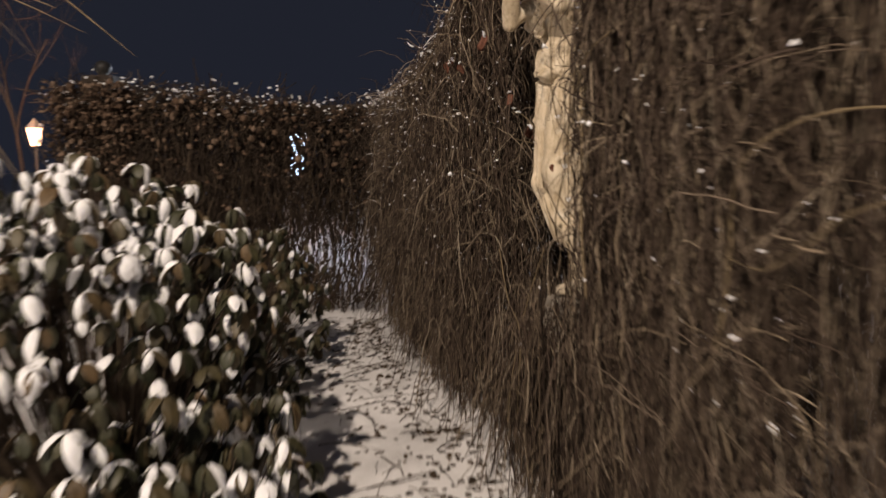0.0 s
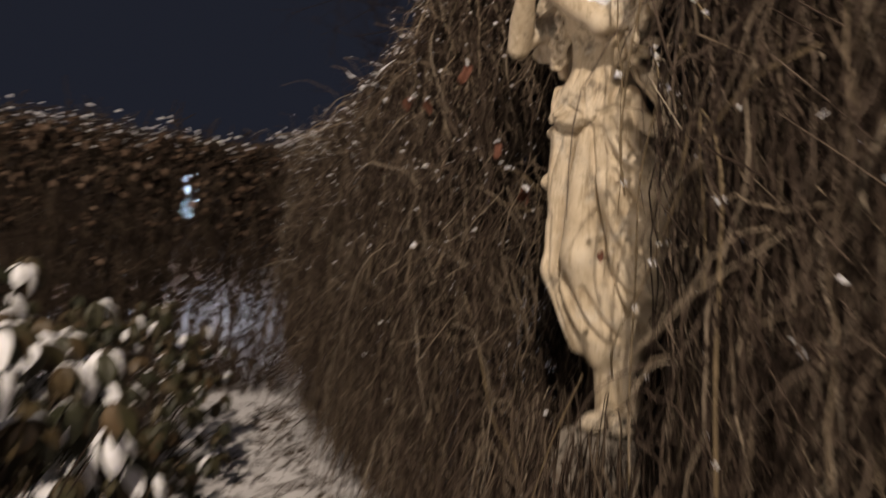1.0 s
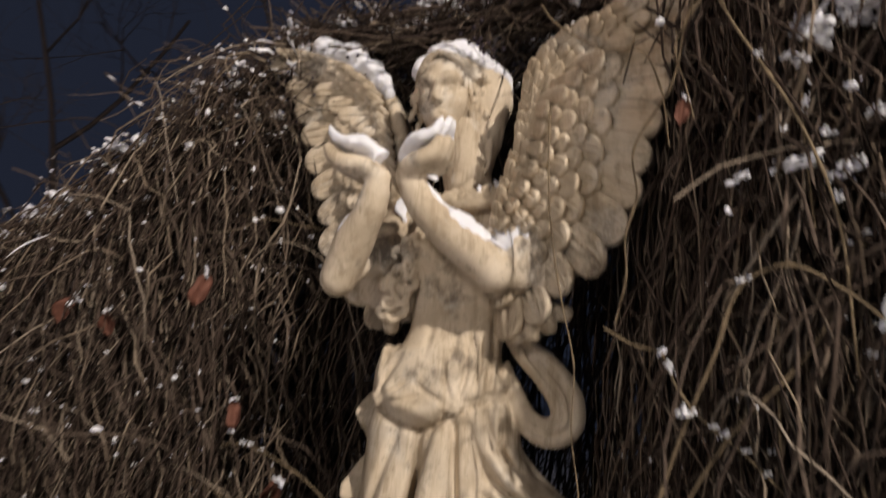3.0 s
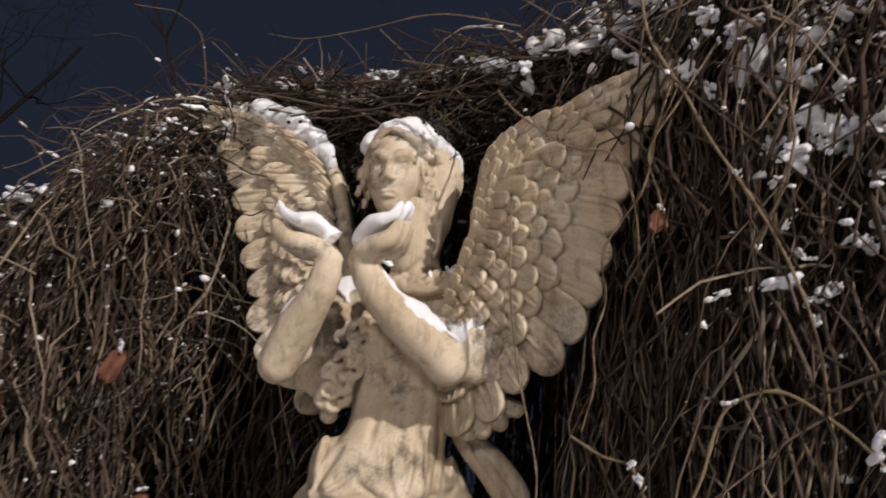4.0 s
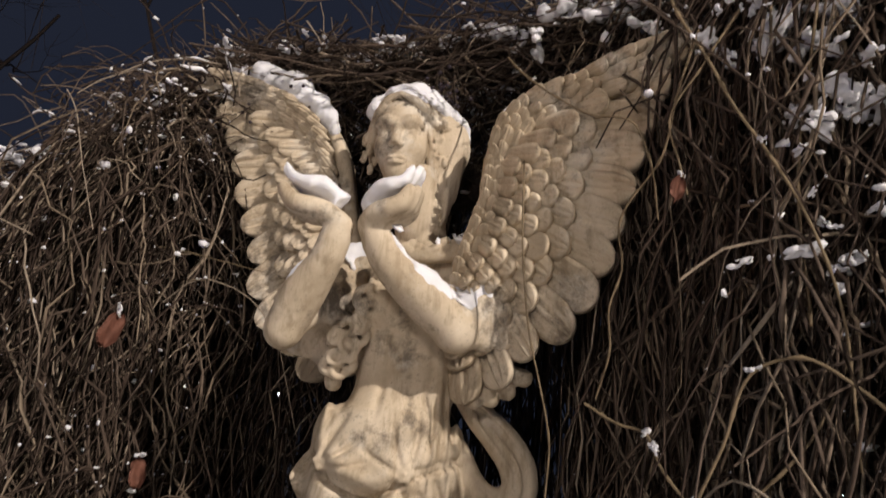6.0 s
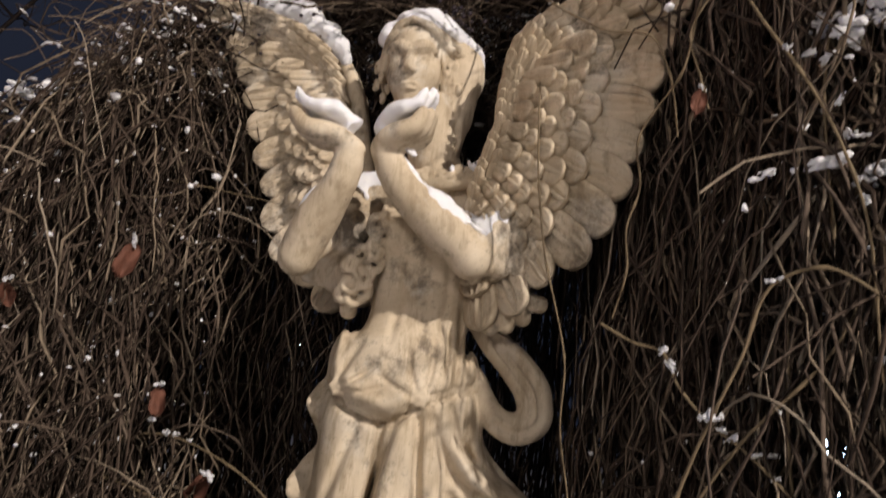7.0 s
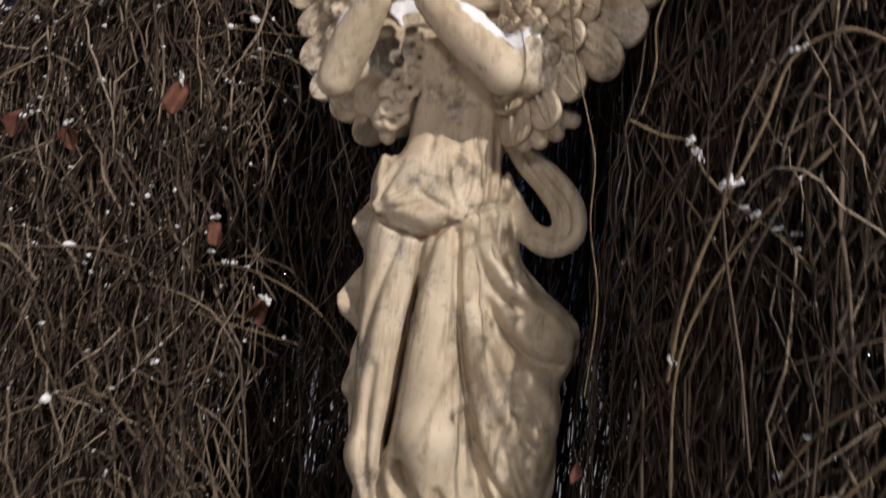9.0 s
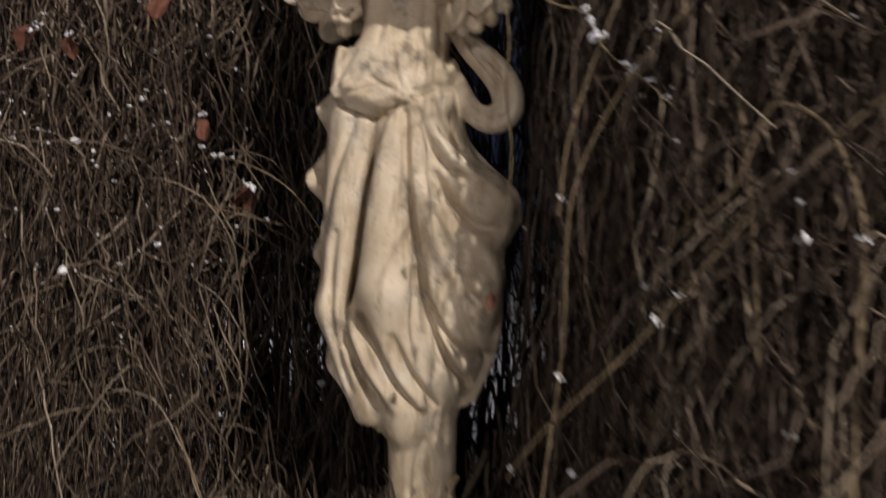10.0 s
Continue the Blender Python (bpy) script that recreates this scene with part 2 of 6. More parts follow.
# ---- solids from distance fields ----
class Field:
    """A distance field on a grid; parts are blended in, then a skin is drawn round it."""

    def __init__(self, lo, hi, h):
        self.lo, self.h = np.array(lo, dtype=float), h
        self.n = np.ceil((np.array(hi) - self.lo) / h).astype(int) + 1
        self.d = np.full(self.n, 1.0, dtype=np.float32)

    def block(self, lo, hi):
        a = np.clip(np.floor((np.array(lo) - self.lo) / self.h).astype(int), 0, self.n)
        b = np.clip(np.ceil((np.array(hi) - self.lo) / self.h).astype(int) + 1, 0, self.n)
        if np.any(b <= a):
            return None, None
        sl = tuple(slice(x, y) for x, y in zip(a, b))
        g = np.meshgrid(*[self.lo[i] + self.h * np.arange(a[i], b[i]) for i in range(3)], indexing="ij")
        return sl, np.stack(g, axis=-1)

    def blend(self, lo, hi, fn, k, cut=False):
        m = k + 3 * self.h
        sl, p = self.block(np.array(lo) - m, np.array(hi) + m)
        if sl is None:
            return
        a, b = self.d[sl], fn(p)
        if cut:
            a, b = -a, b
        t = np.clip(0.5 + 0.5 * (b - a) / k, 0, 1)
        r = b * (1 - t) + a * t - k * t * (1 - t)
        self.d[sl] = -r if cut else r

    def ball(self, c, r, k=0.02, cut=False, turn=None):
        c, r = np.array(c, dtype=float), np.array(r, dtype=float) * np.ones(3)
        mat = np.array(turn.to_3x3()) if turn is not None else np.eye(3)

        def fn(p):
            q = (p - c) @ mat
            k0 = np.linalg.norm(q / r, axis=-1)
            k1 = np.linalg.norm(q / r**2, axis=-1) + 1e-9
            return k0 * (k0 - 1) / k1

        m = r.max() if turn is not None else r
        self.blend(c - m, c + m, fn, k, cut)

    def rod(self, a, b, ra, rb=None, k=0.02, cut=False):
        a, b = np.array(a, dtype=float), np.array(b, dtype=float)
        rb = ra if rb is None else rb
        ab = b - a

        def fn(p):
            t = np.clip(((p - a) @ ab) / (ab @ ab + 1e-12), 0, 1)
            return np.linalg.norm(p - a - t[..., None] * ab, axis=-1) - (ra + (rb - ra) * t)

        m = max(ra, rb)
        self.blend(np.minimum(a, b) - m, np.maximum(a, b) + m, fn, k, cut)

    def line(self, pts, r, k=0.012, cut=False, steps=None):
        pts = np.asarray(pts, dtype=float)
        c = smooth_curve(pts, steps or 3 * len(pts))
        rr = np.interp(np.linspace(0, 1, len(c)), np.linspace(0, 1, len(np.atleast_1d(r))), np.atleast_1d(r)) if np.ndim(r) else np.full(len(c), r)
        for i in range(len(c) - 1):
            self.rod(c[i], c[i + 1], rr[i], rr[i + 1], k, cut)

    def front(self, u, z):
        """How far forward the solid reaches at (u, z)."""
        i = int(round((u - self.lo[0]) / self.h))
        j = int(round((z - self.lo[2]) / self.h))
        col = self.d[min(max(i, 0), self.n[0] - 1), :, min(max(j, 0), self.n[2] - 1)]
        inside = np.nonzero(col < 0)[0]
        return self.lo[1] + self.h * inside[-1] if len(inside) else 0.0

    def skin(self):
        d = self.d
        s = d < 0
        cell = np.zeros(np.array(d.shape) - 1, dtype=np.int8)
        for i in (0, 1):
            for j in (0, 1):
                for k in (0, 1):
                    cell += s[i:d.shape[0] - 1 + i, j:d.shape[1] - 1 + j, k:d.shape[2] - 1 + k]
        act = np.argwhere((cell > 0) & (cell < 8))
        ids = np.full(cell.shape, -1, dtype=np.int32)
        ids[tuple(act.T)] = np.arange(len(act))
        acc, cnt = np.zeros((len(act), 3)), np.zeros((len(act), 1))
        corners = [np.array(c) for c in ((0, 0, 0), (1, 0, 0), (0, 1, 0), (0, 0, 1), (1, 1, 0), (1, 0, 1), (0, 1, 1), (1, 1, 1))]
        val = {tuple(c): d[tuple((act + c).T)] for c in corners}
        for a in corners:
            for ax in range(3):
                if a[ax]:
                    continue
                b = a.copy()
                b[ax] = 1
                va, vb = val[tuple(a)], val[tuple(b)]
                hit = (va < 0) != (vb < 0)
                t = np.where(hit, va / np.where(hit, va - vb, 1), 0)
                pt = a + t[:, None] * (b - a)
                acc += pt * hit[:, None]
                cnt += hit[:, None]
        v = self.lo + self.h * (act + acc / np.maximum(cnt, 1))
        quads = []
        for ax in range(3):
            sa = s[tuple(slice(0, -1) if i == ax else slice(1, -1) for i in range(3))]
            sb = s[tuple(slice(1, None) if i == ax else slice(1, -1) for i in range(3))]
            for flip in (False, True):
                w = np.argwhere((sa & ~sb) if not flip else (~sa & sb))
                if not len(w):
                    continue
                off = np.array([0 if i == ax else 1 for i in range(3)])
                w = w + off
                o1, o2 = [i for i in range(3) if i != ax]
                e1, e2 = np.eye(3, dtype=int)[o1], np.eye(3, dtype=int)[o2]
                q = [ids[tuple((w - e1 - e2).T)], ids[tuple((w - e2).T)], ids[tuple(w.T)], ids[tuple((w - e1).T)]]
                if flip != (ax == 1):
                    q = q[::-1]
                quads.append(np.stack(q, axis=1))
        q = np.concatenate(quads)
        return v, q[(q >= 0).all(axis=1)]

# ---- the angel statue: across u, forward f, up z, from its feet ----
STATUE = (0.60, 3.46, 0.79)
STATUE_TURN = math.degrees(math.atan2(-0.77, 0.638))


def relief(fl, lines, lo, hi, f0, f1):
    """Folds carved into the front: lines of (u, z) with a height (negative for a groove) and a width."""
    us, zs = fl.lo[0] + fl.h * np.arange(fl.n[0]), fl.lo[2] + fl.h * np.arange(fl.n[2])
    g = np.stack(np.meshgrid(us, zs, indexing="ij"), -1)
    out = np.zeros(g.shape[:2])
    for pts, height, width in lines:
        c = smooth_curve(np.c_[np.array(pts), np.zeros(len(pts))], 8 * len(pts))[:, :2]
        best, amp = np.full(out.shape, 9.0), np.zeros(out.shape)
        for i in range(len(c) - 1):
            ab = c[i + 1] - c[i]
            t = np.clip(((g - c[i]) @ ab) / (ab @ ab + 1e-12), 0, 1)
            d = np.linalg.norm(g - c[i] - t[..., None] * ab, axis=-1)
            s = (i + t) / (len(c) - 1)
            near = d < best
            best = np.where(near, d, best)
            amp = np.where(near, np.sin(np.pi * (0.12 + 0.78 * s)) ** 0.6, amp)
        out += height * amp * np.exp(-(best / width) ** 2)
    out *= np.clip((zs - lo) / 0.03, 0, 1) * np.clip((hi - zs) / 0.03, 0, 1)
    fs = fl.lo[1] + fl.h * np.arange(fl.n[1])
    m = np.clip((fs - f0) / (f1 - f0), 0, 1)
    m = m * m * (3 - 2 * m)
    fl.d -= (out[:, None, :] * m[None, :, None]).astype(np.float32)


def skirt(fl):
    """The blown skirt: a full form over the legs and a thin frilled cloth behind it."""
    zl = [0.20, 0.23, 0.28, 0.36, 0.42, 0.49, 0.55, 0.60, 0.64, 0.69, 0.76, 0.80, 0.84, 0.89, 0.93, 0.96, 1.0, 1.04, 1.10, 1.15]
    left = [-0.01, -0.04, -0.09, -0.14, -0.165, -0.14, -0.175, -0.205, -0.20, -0.18, -0.195, -0.215, -0.22, -0.205, -0.185, -0.192, -0.205, -0.198, -0.165, -0.14]
    zr = [0.20, 0.25, 0.29, 0.31, 0.41, 0.52, 0.62, 0.69, 0.72, 0.76, 0.83, 0.89, 0.93, 0.97, 1.15]
    right = [0.13, 0.15, 0.165, 0.215, 0.25, 0.268, 0.255, 0.25, 0.27, 0.30, 0.275, 0.21, 0.165, 0.125, 0.105]
    zm = [0.20, 0.28, 0.36, 0.45, 0.55, 0.70, 0.85, 1.0, 1.15]
    main_l = [-0.005, -0.075, -0.115, -0.125, -0.145, -0.165, -0.172, -0.168, -0.15]
    main_r = [0.13, 0.165, 0.215, 0.24, 0.25, 0.245, 0.215, 0.13, 0.105]
    deep = [0.055, 0.085, 0.105, 0.115, 0.12, 0.118, 0.115, 0.105, 0.095]

    def full(p):
        z = p[..., 2]
        l, r, b = (np.interp(z, zm, q) for q in (main_l, main_r, deep))
        a = (r - l) / 2
        x, y = (p[..., 0] - (l + r) / 2) / a, (p[..., 1] + 0.02) / b
        th = np.arctan2(x, y)
        d = ((np.abs(x) ** 2.3 + np.abs(y) ** 2.3) ** (1 / 2.3) - 1) * np.minimum(a, b) * 0.8
        hem = 0.235 + 0.025 * np.sin(6 * th + 0.5) + 0.012 * np.sin(13 * th + 1)
        return np.maximum(d, np.maximum(hem - z, z - 1.12))

    def cloth(p):
        u, z = p[..., 0], p[..., 2]
        l, r = np.interp(z, zl, left), np.interp(z, zr, right)
        l = l - 0.028 * np.abs(np.sin(20 * z + 0.5)) + 0.016
        wave = 0.018 * np.sin(38 * z + 2.0) + 0.010 * np.sin(71 * z)
        d = np.maximum(np.maximum(l + 0.012 - u, u - r + 0.012) * 0.7, np.abs(p[..., 1] + 0.035 - wave) - 0.016)
        return np.maximum(d, np.maximum(0.24 - z, z - 1.10)) - 0.010

    fl.blend((-0.25, -0.2, 0.18), (0.33, 0.2, 1.16), full, 0.015)
    fl.blend((-0.25, -0.14, 0.18), (0.33, 0.10, 1.16), cloth, 0.02)


# folds as (u, z) lines with height and width: over the legs, the blown side, ridges of cloth, the pouched blouse with its two rosettes, fine pleats
LEG_FOLDS = [
    ([(-0.055, 0.98), (-0.062, 0.86), (-0.074, 0.75), (-0.085, 0.64), (-0.097, 0.53), (-0.10, 0.44)], -0.034, 0.011),
    ([(-0.030, 0.98), (-0.048, 0.90), (-0.066, 0.82)], -0.018, 0.008),
    ([(0.014, 0.99), (0.027, 0.85), (0.042, 0.75), (0.062, 0.66), (0.10, 0.55), (0.157, 0.46), (0.21, 0.42)], -0.030, 0.010),
    ([(0.091, 0.85), (0.135, 0.787), (0.204, 0.738), (0.25, 0.734)], -0.026, 0.013),
    ([(0.061, 0.625), (0.094, 0.522), (0.146, 0.421), (0.19, 0.359)], -0.028, 0.012),
    ([(-0.058, 0.511), (-0.013, 0.435), (0.032, 0.359), (0.089, 0.285)], -0.024, 0.011),
    ([(-0.10, 0.47), (-0.065, 0.38), (0.0, 0.30)], -0.020, 0.011),
]
BLOWN_FOLDS = [
    ([(-0.10, 0.98), (-0.125, 0.90), (-0.150, 0.80), (-0.16, 0.70)], -0.012, 0.010),
    ([(-0.13, 0.70), (-0.135, 0.58), (-0.12, 0.45), (-0.08, 0.33)], -0.016, 0.010),
    ([(0.045, 0.99), (0.07, 0.93), (0.12, 0.87), (0.19, 0.84)], -0.014, 0.010),
    ([(0.075, 1.02), (0.105, 0.95), (0.16, 0.90)], -0.014, 0.009),
    ([(0.15, 0.68), (0.18, 0.60), (0.23, 0.54)], -0.018, 0.012),
    ([(0.16, 0.56), (0.20, 0.47), (0.235, 0.42)], -0.014, 0.010),
    ([(0.02, 0.47), (0.06, 0.39), (0.12, 0.31)], -0.018, 0.010),
]
SKIRT_RIDGES = [
    ([(0.065, 0.82), (0.10, 0.71), (0.15, 0.63), (0.22, 0.58)], 0.018, 0.022),
    ([(0.11, 0.92), (0.18, 0.85), (0.27, 0.80)], 0.018, 0.022),
    ([(0.085, 0.60), (0.125, 0.50), (0.18, 0.40)], 0.016, 0.016),
    ([(0.19, 0.70), (0.24, 0.66), (0.26, 0.60)], 0.014, 0.018),
    ([(-0.03, 0.47), (0.02, 0.39), (0.08, 0.31)], 0.014, 0.015),
    ([(-0.085, 0.48), (-0.04, 0.39), (0.03, 0.30)], 0.014, 0.014),
    ([(-0.12, 0.90), (-0.125, 0.75), (-0.12, 0.60)], 0.010, 0.030),
]
BLOUSE_FOLDS = [
    ([(-0.17, 1.038), (-0.138, 1.004), (-0.102, 0.988), (-0.043, 0.976), (0.0, 1.008), (0.013, 1.020), (0.065, 1.042), (0.125, 1.066)], -0.022, 0.009),
    ([(-0.15, 1.055), (-0.10, 1.022), (-0.045, 1.012), (-0.005, 1.042)], 0.018, 0.022),
    ([(0.02, 1.055), (0.07, 1.08), (0.12, 1.10)], 0.006, 0.02),
    ([(-0.155, 1.045), (-0.14, 1.08), (-0.115, 1.125)], -0.011, 0.007),
    ([(-0.15, 1.035), (-0.115, 1.055), (-0.08, 1.085)], -0.011, 0.006),
    ([(-0.145, 1.025), (-0.10, 1.030), (-0.055, 1.045)], -0.010, 0.006),
    ([(0.008, 1.035), (-0.008, 1.07), (-0.018, 1.12)], -0.011, 0.006),
    ([(0.0, 1.03), (-0.035, 1.045), (-0.07, 1.065)], -0.010, 0.006),
]
PLEATS = [
    ([(0.02, 1.04), (0.03, 1.09), (0.028, 1.15)], -0.010, 0.006),
    ([(0.048, 1.055), (0.058, 1.11), (0.055, 1.18)], -0.010, 0.006),
    ([(0.075, 1.06), (0.082, 1.14), (0.075, 1.24)], -0.011, 0.006),
    ([(0.10, 1.07), (0.10, 1.16), (0.09, 1.28)], -0.012, 0.007),
    ([(-0.10, 1.30), (-0.11, 1.22), (-0.13, 1.14)], -0.008, 0.008),
    ([(-0.05, 1.32), (-0.05, 1.22), (-0.06, 1.13)], -0.006, 0.008),
    ([(0.0, 1.30), (0.005, 1.20), (0.0, 1.13)], -0.005, 0.007),
    ([(0.04, 1.30), (0.045, 1.22), (0.04, 1.16)], -0.006, 0.006),
    ([(-0.145, 1.30), (-0.155, 1.20), (-0.165, 1.08)], 0.012, 0.010),
    ([(0.112, 1.0), (0.12, 0.94), (0.14, 0.90)], -0.010, 0.008),
]


def statue_body():
    fl = Field((-0.40, -0.24, -0.06), (0.38, 0.36, 1.70), 0.0046)
    # feet on a low base, ankles, hem
    fl.ball((0.075, 0.06, 0.035), (0.04, 0.095, 0.034), 0.02, turn=pose(0, 0, 0, 0, 0, 18))
    fl.ball((0.165, 0.045, 0.035), (0.04, 0.09, 0.034), 0.02, turn=pose(0, 0, 0, 0, 0, -6))
    for i in range(5):
        fl.ball((0.045 + 0.014 * i, 0.135 - 0.006 * i, 0.022), 0.013 - 0.001 * i, 0.006)
        fl.ball((0.142 + 0.013 * i, 0.125 - 0.006 * i, 0.022), 0.013 - 0.001 * i, 0.006)
    fl.rod((0.055, 0.0, 0.05), (0.05, 0.0, 0.34), 0.037, 0.05, 0.03)
    fl.rod((0.145, -0.01, 0.05), (0.12, -0.01, 0.34), 0.037, 0.05, 0.03)
    skirt(fl)
    # hips, belly, ribs, bust, shoulders, neck
    fl.ball((-0.015, -0.01, 1.00), (0.15, 0.105, 0.12), 0.05)
    fl.ball((-0.03, 0.012, 1.08), (0.138, 0.100, 0.11), 0.05)
    fl.ball((0.0, 0.0, 1.26), (0.125, 0.09, 0.16), 0.06)
    fl.ball((-0.06, 0.07, 1.36), 0.062, 0.05)
    fl.ball((0.055, 0.085, 1.36), 0.062, 0.05)
    fl.rod((-0.15, -0.06, 1.45), (0.19, 0.02, 1.46), 0.062, 0.062, 0.05)
    fl.rod((0.01, -0.03, 1.46), (-0.035, -0.005, 1.68), 0.058, 0.05, 0.05)
    # the forward thigh and knee under the cloth, the other leg beside it
    fl.rod((-0.018, 0.035, 0.95), (-0.012, 0.098, 0.57), 0.078, 0.058, 0.03)
    fl.rod((-0.012, 0.098, 0.57), (0.05, 0.035, 0.25), 0.052, 0.045, 0.035)
    fl.rod((-0.115, 0.02, 0.96), (-0.125, 0.060, 0.52), 0.062, 0.045, 0.03)
    fl.rod((-0.125, 0.060, 0.52), (-0.045, 0.03, 0.27), 0.045, 0.030, 0.035)
    fl.ball((0.20, 0.0, 0.77), (0.085, 0.085, 0.10), 0.03)
    fl.ball((0.185, 0.01, 0.56), (0.07, 0.085, 0.13), 0.03)
    relief(fl, LEG_FOLDS + BLOWN_FOLDS + SKIRT_RIDGES + BLOUSE_FOLDS + PLEATS, 0.22, 1.38, -0.06, 0.01)
    g = np.stack(np.meshgrid(*[fl.lo[i] + fl.h * np.arange(fl.n[i]) for i in range(3)], indexing="ij"), -1).astype(np.float32)
    fl.d += (0.0016 * waves(g, 31, 32, 2)).astype(np.float32)
    del g

    def run(points, r, out=0.0, k=0.014, cut=False, steps=None):
        fl.line([(u, fl.front(u, z) + out, z) for u, z in points], r, k, cut, steps)

    # the girdle with its two rosettes
    run([(0.02, 1.028), (0.07, 1.048), (0.122, 1.066)], [0.007, 0.007, 0.006], 0.002, 0.004, False, 14)
    run([(-0.15, 1.02), (-0.105, 0.996), (-0.055, 0.985), (-0.015, 1.005)], [0.006, 0.006, 0.006, 0.006], 0.0, 0.004, False, 18)
    for u, z in ((-0.15, 1.036), (0.013, 1.030)):
        y = fl.front(u, z) + 0.003
        for i in range(6):
            fl.ball((u + 0.013 * math.cos(i * 1.047), y + 0.005, z + 0.013 * math.sin(i * 1.047)), 0.0085, 0.002)
        fl.ball((u, y + 0.010, z), 0.007, 0.002)
    # sash blown out into a broad folded loop
    loop = [(0.10, 0.02, 1.23), (0.150, 0.03, 1.165), (0.205, 0.035, 1.115), (0.245, 0.035, 1.06), (0.248, 0.035, 1.010), (0.212, 0.035, 0.990), (0.172, 0.03, 1.005), (0.148, 0.02, 1.04), (0.125, 0.01, 1.09)]
    fl.line(loop, [0.018, 0.024, 0.030, 0.034, 0.035, 0.032, 0.026, 0.020, 0.016], 0.010, steps=30)
    for shift, depth in ((0.008, 0.008), (-0.014, 0.006)):
        mid = np.array((0.19, 0.0, 1.06))
        groove = []
        for q, rr in zip(loop[1:7], (0.024, 0.030, 0.034, 0.035, 0.032, 0.026)):
            away = (np.array(q) - mid) * np.array((1, 0, 1))
            away /= np.linalg.norm(away)
            groove.append(np.array(q) + away * shift + np.array((0, rr, 0)))
        fl.line(groove, depth, 0.004, True, 24)
    # short sleeves with fanned pleats; the further one hangs behind
    for i in range(8):
        a = i / 7
        ang = math.radians(-100 + 105 * a)
        e = np.array((0.125 + 0.140 * math.cos(ang), 0.150 - 0.02 * a, 1.425 + 0.128 * math.sin(ang)))
        s = np.array((0.135 + 0.02 * a, 0.105, 1.455))
        fl.line([s, (s + e) / 2 + np.array((0.004, 0.022, 0.012)), e], [0.012, 0.019, 0.023], 0.004, steps=8)
    for i in range(4):
        a = i / 3
        fl.line([(0.115 + 0.03 * a, 0.08, 1.31), (0.125 + 0.06 * a, 0.095, 1.25), (0.135 + 0.095 * a, 0.105, 1.185 + 0.055 * a * a)], [0.014, 0.020, 0.018], 0.005, steps=8)
    for i in range(7):
        a = i / 6
        fl.line([(-0.15 - 0.02 * a, -0.01, 1.40), (-0.165 - 0.04 * a, 0.03, 1.32), (-0.158 - 0.112 * a, 0.01, 1.195 + 0.02 * math.sin(5 * a) + 0.10 * a)], [0.014, 0.019, 0.019], 0.004, steps=8)
    fl.line([(0.07, 0.085, 1.495), (0.13, 0.085, 1.492), (0.19, 0.13, 1.462), (0.24, 0.15, 1.435), (0.262, 0.155, 1.425)], [0.014, 0.017, 0.015, 0.012, 0.006], 0.006)
    # leaf garland round the neckline, and curls falling on the breast
    rng = np.random.RandomState(4)
    fl.line([(-0.085, 0.065, 1.475), (0.0, 0.075, 1.475), (0.075, 0.07, 1.49), (0.15, 0.04, 1.505)], 0.014, 0.01)
    for i in range(34):
        a = i / 33
        c = np.array((-0.085 + 0.24 * a, 0.083 - 0.035 * a * a, 1.478 + 0.036 * a)) + rng.uniform(-0.012, 0.012, 3)
        fl.ball(c, (0.017, 0.008, 0.012), 0.002, turn=pose(0, 0, 0, *rng.uniform(-60, 60, 3)))
    for i in range(30):
        a = (i + 0.5) / 30
        u, z = -0.112 - 0.040 * a + 0.042 * math.sin(i * 2.4) * (1 - 0.65 * a), 1.425 - 0.21 * a
        y, ang = min(fl.front(u, z) + 0.005, 0.135 - 0.09 * a), rng.uniform(0, 6.28)
        fl.line([(u + 0.016 * math.cos(ang + t), y + 0.002 * t, z + 0.016 * math.sin(ang + t)) for t in np.linspace(0, 4.6, 6)], [0.006, 0.009, 0.0095, 0.009, 0.008, 0.006], 0.0015, steps=11)
        fl.ball((u, y + 0.010, z), 0.007, 0.003, True)
    # arms raised, with cupped palms
    fl.rod((-0.17, -0.04, 1.43), (-0.255, 0.13, 1.29), 0.046, 0.038, 0.03)
    fl.line([(-0.258, 0.14, 1.28), (-0.228, 0.165, 1.345), (-0.185, 0.21, 1.42), (-0.172, 0.22, 1.475)], [0.036, 0.041, 0.030, 0.027], 0.012, steps=9)
    fl.ball((-0.26, 0.14, 1.268), 0.031, 0.02)
    fl.rod((0.19, 0.02, 1.43), (0.08, 0.165, 1.32), 0.048, 0.042, 0.03)
    fl.line([(0.075, 0.172, 1.312), (0.02, 0.187, 1.352), (-0.075, 0.215, 1.425), (-0.108, 0.225, 1.478)], [0.039, 0.043, 0.031, 0.027], 0.012, steps=9)
    fl.ball((0.076, 0.176, 1.296), 0.033, 0.02)
    for s, w, tip in ((-1, (-0.176, 0.22, 1.495), (-0.304, 0.195, 1.535)), (1, (-0.122, 0.225, 1.492), (-0.018, 0.255, 1.546))):
        w, tip = np.array(w), np.array(tip)
        al = (tip - w) / np.linalg.norm(tip - w)
        cr = np.cross(al, (0, 0, 1.0))
        cr /= np.linalg.norm(cr)
        up = np.cross(cr, al)
        fl.ball(w + al * 0.045 - up * 0.004, (0.058, 0.046, 0.026), 0.012, turn=Matrix((al, cr, up)).transposed().to_4x4())
